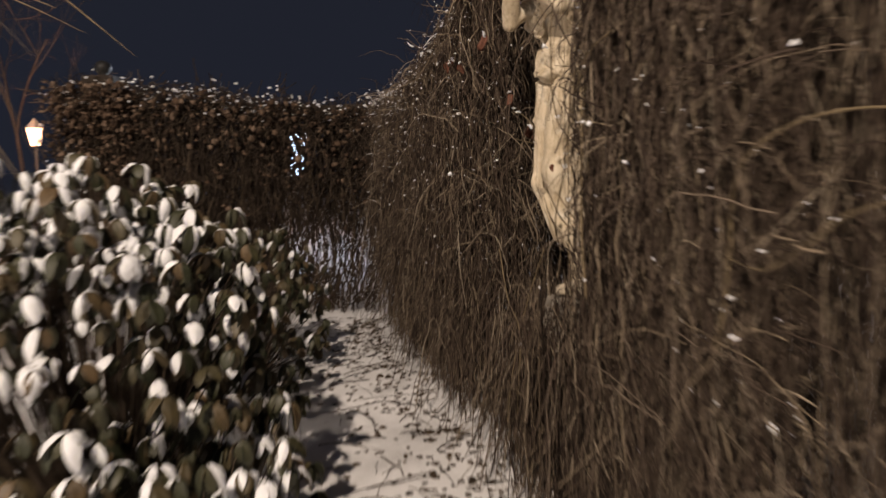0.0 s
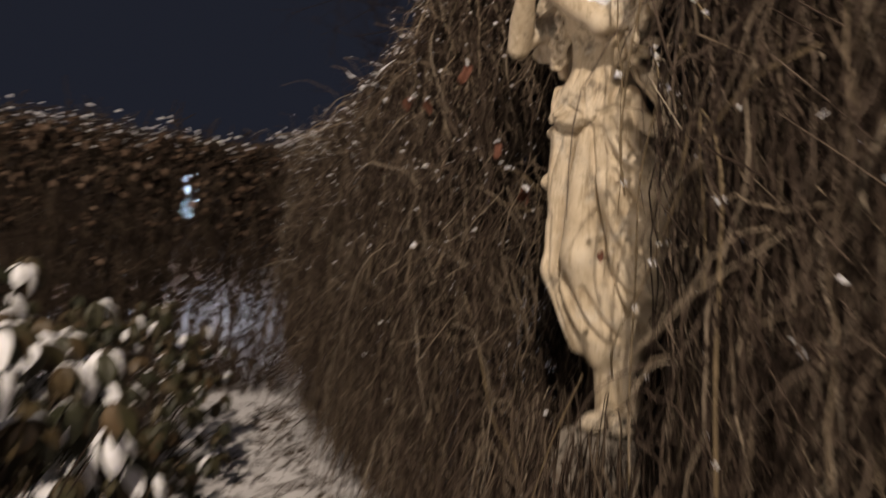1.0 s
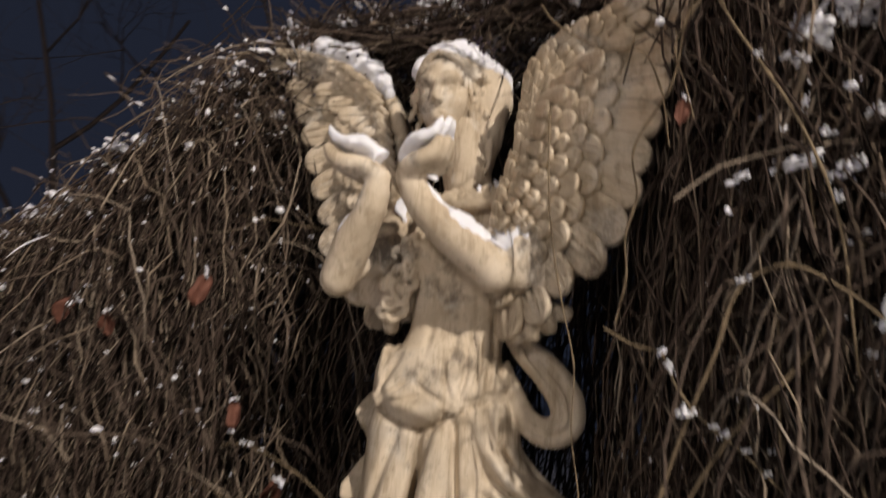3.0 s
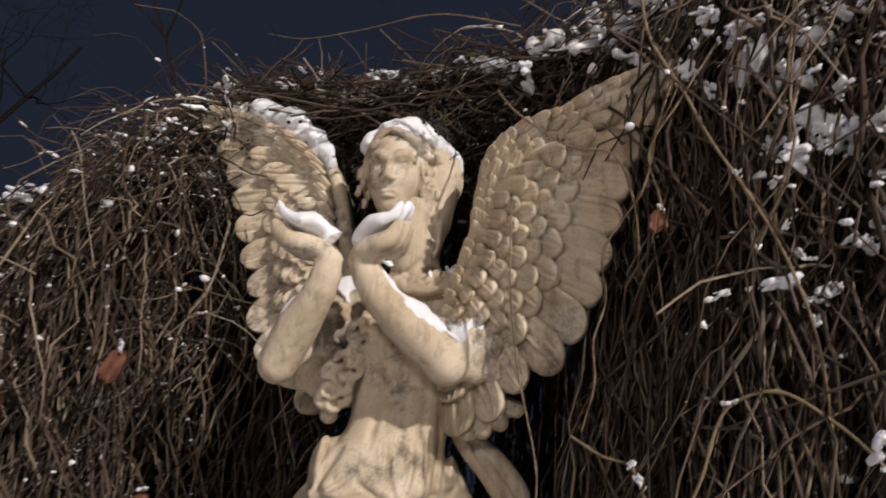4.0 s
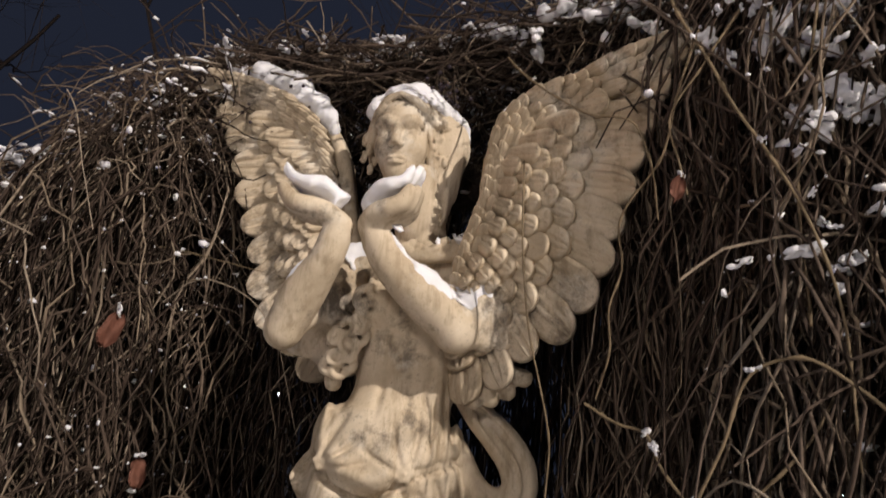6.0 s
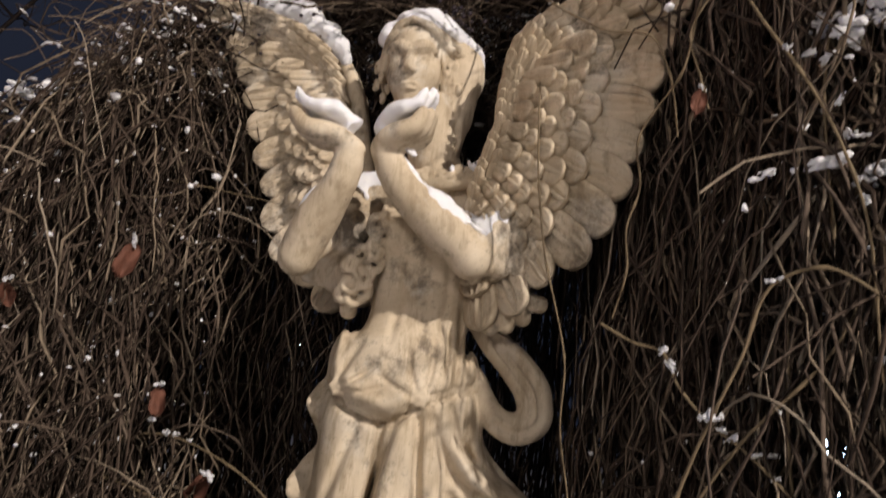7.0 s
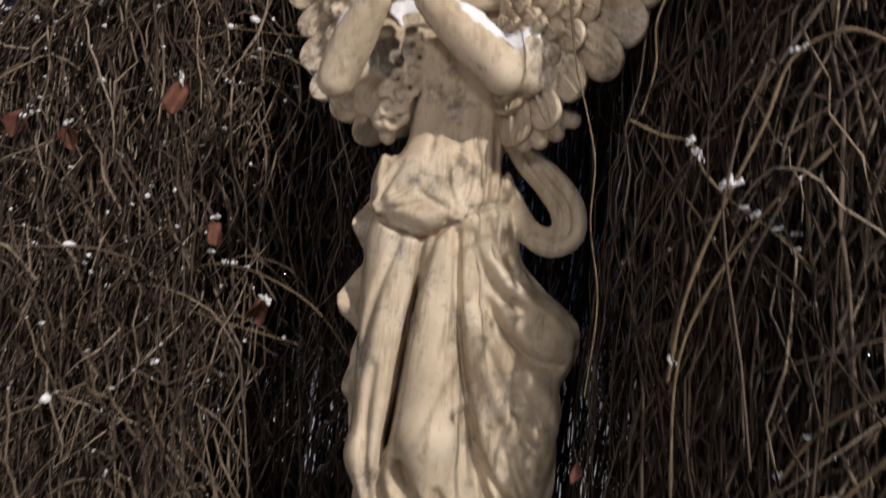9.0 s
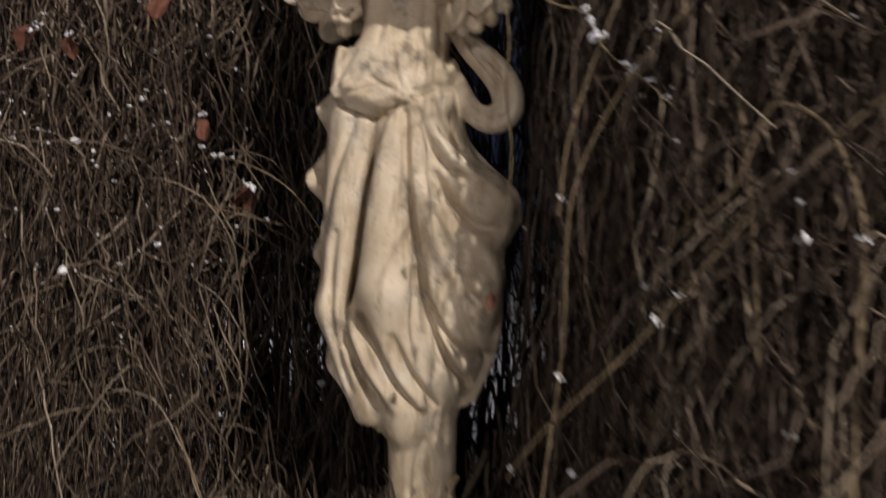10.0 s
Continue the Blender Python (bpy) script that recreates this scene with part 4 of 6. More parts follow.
def along(s):
    """Plan point and outward side (towards the path) of the curtain at length s."""
    x, y = np.interp(s, LINE_S, LINE[:, 0]), np.interp(s, LINE_S, LINE[:, 1])
    x2, y2 = np.interp(s + 0.05, LINE_S, LINE[:, 0]), np.interp(s + 0.05, LINE_S, LINE[:, 1])
    d = np.stack([x2 - x, y2 - y], -1)
    d /= np.linalg.norm(d, axis=-1, keepdims=True) + 1e-9
    return np.stack([x, y], -1), np.stack([-d[..., 1], d[..., 0]], -1), d


def s_at_y(y):
    return np.interp(y, LINE[:, 1], LINE_S)


def strands(n, s0, s1, rng, depth=(0.0, 0.4), end=(0.05, 1.6), k=34, r=(0.0018, 0.0042), wander=0.026, over=0.30, droop=0.35, spread=0.0, slant=0.09):
    """Vines that rise over the top of the mat, bow outwards and hang down."""
    s = rng.uniform(s0, s1, n)
    p, out, al = along(s)
    zt = np.interp(p[:, 1], TOP_Y, TOP_Z) + rng.normal(0, 0.035, n)
    dep = rng.uniform(*depth, n) ** 1.0
    ze = rng.uniform(*end, n) ** 1.0
    ze = np.minimum(ze, zt - 0.15)
    t = np.linspace(0, 1, k)[None]
    # first a short run over the crown, then the fall
    lean = rng.uniform(0.4, 1.0, n)[:, None] * over
    bow = np.clip(t / 0.22, 0, 1)
    off = -dep[:, None] - lean * (1 - np.sin(bow * np.pi / 2)) + 0.03 * rng.normal(0, 1, n)[:, None]
    off = off + spread * rng.rand(n)[:, None] * t ** 1.6
    fall = np.clip((t - 0.06) / 0.94, 0, 1)
    drop = np.where(t < 0.22, droop * 0.25 * (bow**2), droop * 0.25 + 0)
    z = zt[:, None] - drop - (zt - ze)[:, None] * fall**1.15 * 1.0
    z = np.maximum(z, 0.02 + 0 * z)
    step = rng.normal(0, 1, (n, k)) * wander / 2.2
    lat = np.cumsum(step, axis=1)
    lat -= lat[:, :1]
    lat = lat * 0.6 + rng.normal(0, slant, n)[:, None] * t ** 1.3 + rng.normal(0, wander * 0.12, (n, k))
    wl1, wl2 = rng.uniform(0.14, 0.34, n)[:, None], rng.uniform(0.35, 1.0, n)[:, None]
    a1, a2 = rng.gamma(1.5, 0.006, n)[:, None], rng.gamma(1.5, 0.026, n)[:, None]
    f1, f2 = rng.uniform(0, 6.28, n)[:, None], rng.uniform(0, 6.28, n)[:, None]
    lat = lat + (a1 * np.sin(6.28 * z / wl1 + f1) + a2 * np.sin(6.28 * z / wl2 + f2)) * np.clip(t * 4, 0, 1)
    dep2 = np.cumsum(rng.normal(0, 1, (n, k)) * wander / 3.5, axis=1) * 0.6 + a1 * np.cos(6.28 * z / wl1 + f1) + 0.6 * a2 * np.cos(6.28 * z / wl2 + 1.7 * f2) * np.clip(t * 4, 0, 1)
    xy = p[:, None] + out[:, None] * (off + dep2)[..., None] + al[:, None] * lat[..., None]
    path = np.concatenate([xy, z[..., None]], -1)
    rad = rng.uniform(*r, n)[:, None] * np.linspace(1.15, 0.55, k)[None]
    rad = rad * (1 + 0.45 * (rng.rand(n, k) < 0.12))
    return path, rad


def twigs(n, s0, s1, rng, zr=(0.15, 1.0), depth=(-0.06, 0.25), length=(0.12, 0.5), k=8, r=(0.0016, 0.0036), rise=0.3):
    """Side twigs that cross the hanging ones at all angles."""
    s = rng.uniform(s0, s1, n)
    p, out, al = along(s)
    zt = np.interp(p[:, 1], TOP_Y, TOP_Z)
    z0 = zt * rng.uniform(*zr, n)
    L = rng.uniform(*length, n)
    a = rng.normal(0, 1, n)
    d = al * np.sign(a)[:, None] * rng.uniform(0.3, 1, n)[:, None] + out * rng.normal(0.15, 0.3, n)[:, None]
    v = np.concatenate([d, rng.normal(-0.1, 0.55, n)[:, None]], -1)
    v /= np.linalg.norm(v, axis=1, keepdims=True)
    t = np.linspace(0, 1, k)[None, :, None]
    sag = np.zeros((n, k, 3))
    sag[..., 2] = rise * L[:, None] * (t[..., 0] - t[..., 0] ** 2 * rng.uniform(0.8, 2.6, n)[:, None])
    base = np.concatenate([p - out * rng.uniform(*depth, n)[:, None], z0[:, None]], -1)
    bend = np.cross(v, rng.normal(0, 1, (n, 3))) * (L * rng.normal(0, 0.22, n))[:, None]
    path = base[:, None] + v[:, None] * t * L[:, None, None] + sag + bend[:, None] * (t * (1 - t) * 4 + 0.12 * np.sin(9 * t + 3 * L[:, None, None])) + np.cumsum(rng.normal(0, 0.006, (n, k, 3)), axis=1)
    path[..., 2] = np.maximum(path[..., 2], 0.03)
    rad = rng.uniform(*r, n)[:, None] * np.linspace(1.1, 0.6, k)[None]
    return path, rad


def stuff(name, pieces, mat, label, category):
    v, f = join(pieces)
    ob = new(name, mesh_from(name, v, f, mat))
    tagged(ob, label, category, kind="stuff")
    return ob


RNG = np.random.RandomState(7)
S = s_at_y
parts_light, parts_dark, snow_bits = [], [], []


def collect(path, rad, sides=3, dark=False, bits=0.0, size=(0.004, 0.009), top_only=None):
    # nothing grows across the figure itself
    d = path - np.array([0.60, 3.46, 0])
    ahead, side = -0.75 * d[..., 0] - 0.66 * d[..., 1], 0.66 * d[..., 0] - 0.75 * d[..., 1]
    free = ~((np.abs(side) < 0.27) & (ahead > -0.1) & (ahead < 0.75) & (path[..., 2] > 1.0) & (path[..., 2] < 2.62)).any(axis=1)
    path, rad = path[free], rad[free]
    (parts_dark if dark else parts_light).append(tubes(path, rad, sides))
    if bits:
        n = int(len(path) * bits)
        i = RNG.randint(0, len(path), n)
        j = RNG.randint(1, path.shape[1] - 1, n)
        c = path[i, j] + np.array([0, 0, 0.003])
        keep = np.ones(n, bool) if top_only is None else c[:, 2] > top_only
        c = c[keep]
        keep = RNG.rand(len(c)) < np.clip(-0.15 + 0.42 * c[:, 2], 0.08, 1)
        c = c[keep]
        e = (RNG.gamma(2.2, 0.28, len(c)) * np.mean(size))[:, None]
        snow_bits.append(blobs(c, e * RNG.uniform(0.5, 1.8, (len(c), 3)) * np.array([1, 1, 0.75]), RNG, rough=0.35))


# the long fall beyond the statue, thick and layered
collect(*strands(460, S(4.15), S(5.4), RNG, (-0.02, 0.14), (0.05, 1.0), slant=0.10), bits=0.7)
collect(*strands(420, S(4.3), S(5.4), RNG, (-0.02, 0.14), (0.03, 0.6), spread=0.28, slant=0.08), bits=0.6)
collect(*strands(820, S(5.0), S(7.4), RNG, (-0.02, 0.2), (0.03, 0.7), k=24, spread=0.25, slant=0.06), bits=0.6)
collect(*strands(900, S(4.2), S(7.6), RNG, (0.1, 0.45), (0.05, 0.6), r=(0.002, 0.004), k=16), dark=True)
collect(*strands(560, S(4.14), S(6.8), RNG, (-0.06, 0.10), (1.1, 2.2), k=22, wander=0.05, slant=0.14), bits=2.6)
# the fall on the near side, looser, with dark gaps and more crossing stems
collect(*strands(520, S(1.6), S(2.84), RNG, (-0.03, 0.25), (0.03, 1.1), wander=0.035), bits=0.6)
collect(*strands(110, S(0.3), S(1.7), RNG, (-0.02, 0.3), (0.03, 0.9), wander=0.03, slant=0.06), bits=0.3)
collect(*strands(230, S(0.3), S(2.75), RNG, (0.2, 0.6), (0.05, 0.6), r=(0.002, 0.004), k=16, slant=0.06), dark=True)
collect(*strands(240, S(1.9), S(2.7), RNG, (-0.05, 0.10), (0.03, 0.6), slant=0.12), bits=0.5)
collect(*strands(260, S(2.0), S(2.84), RNG, (-0.05, 0.15), (1.5, 2.4), k=20, wander=0.06, slant=0.14), bits=1.3)
# short growth over the niche and a thicket at its back, its bark darkened as shade
collect(*strands(380, S(2.8), S(4.16), RNG, (-0.05, 0.30), (2.45, 2.85), k=10, wander=0.05, over=0.35, droop=0.08), bits=0.8)
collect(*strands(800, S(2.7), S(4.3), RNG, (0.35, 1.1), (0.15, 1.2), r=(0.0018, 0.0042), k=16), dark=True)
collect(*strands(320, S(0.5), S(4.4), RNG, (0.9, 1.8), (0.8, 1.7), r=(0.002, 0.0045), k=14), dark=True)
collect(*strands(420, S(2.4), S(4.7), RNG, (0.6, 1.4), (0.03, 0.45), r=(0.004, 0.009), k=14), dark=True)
# strands close beside the statue and stouter crossing stems
collect(*strands(120, S(2.80), S(3.08), RNG, (0.02, 0.2), (0.05, 1.4), slant=0.08), bits=0.5)
collect(*strands(190, S(2.82), S(3.2), RNG, (-0.05, 0.25), (0.03, 0.8), slant=0.10), bits=0.4)
collect(*strands(210, S(3.7), S(4.2), RNG, (-0.05, 0.3), (0.03, 0.8), slant=0.10), bits=0.4)
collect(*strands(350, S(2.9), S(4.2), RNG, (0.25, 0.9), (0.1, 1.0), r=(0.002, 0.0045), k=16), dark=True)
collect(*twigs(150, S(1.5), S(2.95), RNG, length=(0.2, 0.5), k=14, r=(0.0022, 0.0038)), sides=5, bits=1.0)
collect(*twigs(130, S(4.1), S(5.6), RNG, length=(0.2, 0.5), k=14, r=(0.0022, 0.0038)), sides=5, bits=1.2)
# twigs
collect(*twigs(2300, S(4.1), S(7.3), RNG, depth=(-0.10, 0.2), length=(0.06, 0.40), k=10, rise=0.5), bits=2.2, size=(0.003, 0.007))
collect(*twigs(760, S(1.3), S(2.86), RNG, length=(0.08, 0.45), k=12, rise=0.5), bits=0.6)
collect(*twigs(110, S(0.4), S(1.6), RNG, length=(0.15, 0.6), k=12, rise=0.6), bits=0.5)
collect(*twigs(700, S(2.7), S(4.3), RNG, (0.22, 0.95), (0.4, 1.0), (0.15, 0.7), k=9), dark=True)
def smooth_rows(q):
    """Three points a row turned into five."""
    a, b, c = q[:, 0], q[:, 1], q[:, 2]
    return np.stack([a, (a + b) / 2, b, (b + c) / 2, c], 1)


CROWN = [twigs(1000, S(2.1), S(4.35), RNG, (0.965, 1.02), (-0.10, 0.45), (0.08, 0.34), rise=0.35),
         twigs(900, S(4.1), S(7.5), RNG, (0.93, 0.995), (-0.02, 0.45), (0.1, 0.30), rise=0.25)]
for path, rad in CROWN:
    collect(path, rad, bits=0.9, size=(0.004, 0.010))
    # snow lying lengthwise on the flatter twigs
    flat = np.nonzero(np.abs(path[:, -1, 2] - path[:, 0, 2]) < 0.45 * np.linalg.norm(path[:, -1] - path[:, 0], axis=1))[0]
    flat = flat[path[flat][:, :, 2].max(axis=1) < np.interp(path[flat][:, 0, 1], TOP_Y, TOP_Z) + 0.07]
    q = smooth_rows(path[flat][:, 2:5]) + np.array([0, 0, 0.004]) + RNG.normal(0, 0.002, (len(flat), 5, 3))
    w = np.minimum(RNG.gamma(2, 0.0022, len(flat)), 0.0060)[:, None] * np.array([[0.15, 0.9, 1.15, 0.85, 0.1]]) * RNG.uniform(0.6, 1.4, (len(flat), 5))
    snow_bits.append(tubes(q, w, 5))
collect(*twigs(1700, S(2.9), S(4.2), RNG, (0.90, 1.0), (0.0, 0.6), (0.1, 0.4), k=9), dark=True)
collect(*twigs(350, S(3.0), S(4.16), RNG, (0.94, 1.01), (-0.02, 0.4), (0.1, 0.4), k=9), bits=1.0)
collect(*twigs(60, S(2.0), S(4.6), RNG, (0.97, 1.0), (-0.05, 0.4), (0.2, 0.45), r=(0.0014, 0.0026), rise=0.4), bits=0.3)


def mat_run(points, n, rng, length=(0.08, 0.36), k=9, thick=0.026, deep=0.045):
    """Twigs matted along a line over the statue."""
    c = smooth_curve(points, 200)
    i = rng.randint(5, 195, n)
    d = c[i + 4] - c[i - 4]
    d = d / np.linalg.norm(d, axis=1, keepdims=True) * np.sign(rng.normal(0, 1, n))[:, None] + rng.normal(0, 0.6, (n, 3)) * np.array([1, 1, 0.8])
    L = rng.uniform(*length, n)[:, None, None]
    t = np.linspace(0, 1, k)[None, :, None]
    base = c[i] + rng.normal(0, 1, (n, 3)) * np.array([deep, deep, thick])
    path = base[:, None] + d[:, None] * L * (t - 0.5) + np.cumsum(rng.normal(0, 0.007, (n, k, 3)), axis=1)
    path[..., 2] -= 0.25 * L[..., 0] * (t[..., 0] - 0.5) ** 2 * rng.uniform(-0.5, 2.0, n)[:, None]
    return path, rng.uniform(0.0016, 0.0038, n)[:, None] * np.linspace(1.1, 0.6, k)[None]


MAT = [(0.45, 4.16, 2.84), (0.52, 4.07, 2.86), (0.58, 3.95, 2.86), (0.62, 3.78, 2.82), (0.68, 3.59, 2.83), (0.74, 3.42, 2.87), (0.78, 3.27, 2.88), (0.83, 3.14, 2.91), (0.89, 3.04, 2.94)]
for count, dark in ((620, True), (520, False)):
    path, rad = mat_run(MAT, count, RNG)
    (parts_dark if dark else parts_light).append(tubes(path, rad, 4))


def tangle(n, a, b, rng, height=(0.3, 0.85), k=12, spread=0.18):
    """Vines heaped low in front of the plinth: they rise from the ground and bend over again."""
    t = rng.rand(n)[:, None]
    foot = np.array(a) + (np.array(b) - np.array(a)) * t + rng.normal(0, spread * 0.6, (n, 2))
    d = rng.normal(0, 0.17, (n, 2))
    h = rng.uniform(*height, n)[:, None]
    u = np.linspace(0, 1, k)[None]
    z = h * np.sin(np.pi * u ** rng.uniform(0.45, 0.95, n)[:, None]) ** 0.8
    xy = foot[:, None] + d[:, None] * u[..., None] + np.cumsum(rng.normal(0, 0.014, (n, k, 2)), axis=1)
    return np.concatenate([xy, np.maximum(z, 0.02)[..., None]], -1), rng.uniform(0.0018, 0.004, n)[:, None] * np.linspace(1.1, 0.7, k)[None]


collect(*tangle(420, (0.52, 2.75), (0.46, 4.0), RNG, spread=0.13), bits=0.5)
collect(*tangle(220, (0.54, 2.6), (0.26, 4.4), RNG, (0.05, 0.35), spread=0.12), bits=0.6)
collect(*tangle(380, (0.24, 3.9), (-0.42, 6.6), RNG, (0.08, 0.6), spread=0.12), bits=0.5)
collect(*tangle(200, (0.62, 2.9), (0.75, 3.9), RNG, (0.4, 1.0)), dark=True)
path, rad = tangle(650, (0.95, 2.5), (1.0, 4.7), RNG, (0.3, 1.25))
collect(path, rad * 2.2, dark=True)
stuff("hanging_vines", parts_light, VINE, "dry brown leafless vines hanging in a dense curtain over the arbour", "vines")
stuff("inner_vines", parts_dark, VINE_DARK, "vine stems inside the curtain, coloured darker for the shade there", "vines")

def clump_form(seed):
    """One uneven lump of snow about a unit across."""
    r = np.random.RandomState(seed)
    fl = Field((-1.6, -1.6, -1.0), (1.6, 1.6, 1.1), 0.11)
    for _ in range(12):
        fl.ball(r.normal(0, 0.5, 3) * np.array([1, 1, 0.5]), r.uniform(0.16, 0.42) * np.array([1.2, 1.2, 0.8]), 0.18)
    g = np.stack(np.meshgrid(*[fl.lo[i] + fl.h * np.arange(fl.n[i]) for i in range(3)], indexing="ij"), -1)
    fl.d = fl.d + 0.10 * waves(g, seed, 4.0) + 0.07 * waves(g, seed + 50, 9.0)
    return fl.skin()


CLUMPS = [clump_form(200 + i) for i in range(6)]

# snow lying in clumps on the crown of the mat
n = 900
s = np.concatenate([RNG.uniform(S(1.2), S(7.5), 620), RNG.uniform(S(1.9), S(3.4), 280)])
p, out, al = along(s)
zt = np.interp(p[:, 1], TOP_Y, TOP_Z)
off = RNG.uniform(-0.05, 0.45, n)
c = np.c_[p - out * off[:, None], zt + 0.03 - 0.35 * np.clip(0.12 - off, 0, 1) ** 1.2 * 2 + RNG.normal(0, 0.02, n)]
e = RNG.gamma(3.5, 0.0048, n)
for q, k in zip(c, e):
    v, f = CLUMPS[RNG.randint(6)]
    a = RNG.uniform(0, 6.28)
    rot = np.array([[math.cos(a), -math.sin(a), 0], [math.sin(a), math.cos(a), 0], [0, 0, 1]])
    snow_bits.append(((v * k * np.array([1.25, 0.95, 1.0])) @ rot.T + q, f))
rng = np.random.RandomState(91)
c = smooth_curve(MAT, 300)
for q in c[rng.randint(0, 300, 330)] + rng.normal(0, 1, (330, 3)) * np.array([0.045, 0.045, 0.016]) + np.array([0, 0, 0.035]):
    v, f = CLUMPS[rng.randint(6)]
    snow_bits.append((placed(v * np.array([1.5, 0.9, 0.7]) * rng.gamma(2.6, 0.0042), pose(*q, rng.uniform(-15, 15), rng.uniform(-15, 15), rng.uniform(0, 360))), f))
m = 170
s = rng.uniform(S(1.9), S(2.75), m)
p, out, al = along(s)
drop = rng.gamma(1.4, 0.16, m)
off = rng.uniform(-0.14, -0.02, m)
c = np.c_[p - out * off[:, None], np.interp(p[:, 1], TOP_Y, TOP_Z) + 0.02 - drop]
for q, k in zip(c, rng.gamma(2.3, 0.0040, m)):
    v, f = CLUMPS[rng.randint(6)]
    snow_bits.append((placed(v * np.array([1.4, 0.8, 0.8]) * k, pose(*q, rng.uniform(-40, 40), rng.uniform(-40, 40), rng.uniform(0, 360))), f))
stuff("snow_on_vines", snow_bits, SNOW, "small clumps of white snow caught on the vines", "snow")
CLUMP_MESH = [mesh_from("snow_clump", v, f, SNOW) for v, f in CLUMPS]


def snow_clump(p, r, seed, label, group):
    rng = np.random.RandomState(seed)
    o = new("snow_clump", CLUMP_MESH[rng.randint(6)])
    o.matrix_world = pose(*p, rng.uniform(-60, 60), rng.uniform(-60, 60), rng.uniform(0, 360)) @ Matrix.Diagonal((r * rng.uniform(0.8, 1.4), r * rng.uniform(0.7, 1.1), r * rng.uniform(0.9, 1.4), 1))
    tagged(o, label, "snow", group)


# single stems that stand out
def vine_stem(points, r0, r1, label="tan woody vine stem hanging in front of the curtain", knots=True, snowy=0.0):
    c = smooth_curve(points, 7 * len(points))
    rr = 0.48 * np.linspace(r0, r1, len(c))
    if knots:
        rr = rr * (1 + 0.5 * (np.arange(len(c)) % 9 == 4))
    v, f = tubes(c[None], rr[None], 6)
    ob = new("vine_stem", mesh_from("vine_stem", v, f, STEM))
    tagged(ob, label, "vine", "stems standing out from the curtain")
    if snowy:
        k = RNG.choice(len(c), max(1, int(len(c) * snowy)))
        for i, q in enumerate(c[k]):
            snow_clump(q + np.array([0, 0, r0]), RNG.uniform(0.004, 0.009), int(1000 * r0) + i, "bit of white snow on a vine stem", "snow on single stems")


# ---- far hedge of vines across the end, brick pier with finial ----
def hedge_top(x):
    return np.interp(x, [-4.2, -3.9, -3.0, -1.4, -0.5], [2.12, 2.24, 2.17, 2.0, 1.95]) + 0.03 * np.sin(x * 7) + 0.02 * np.sin(x * 17)


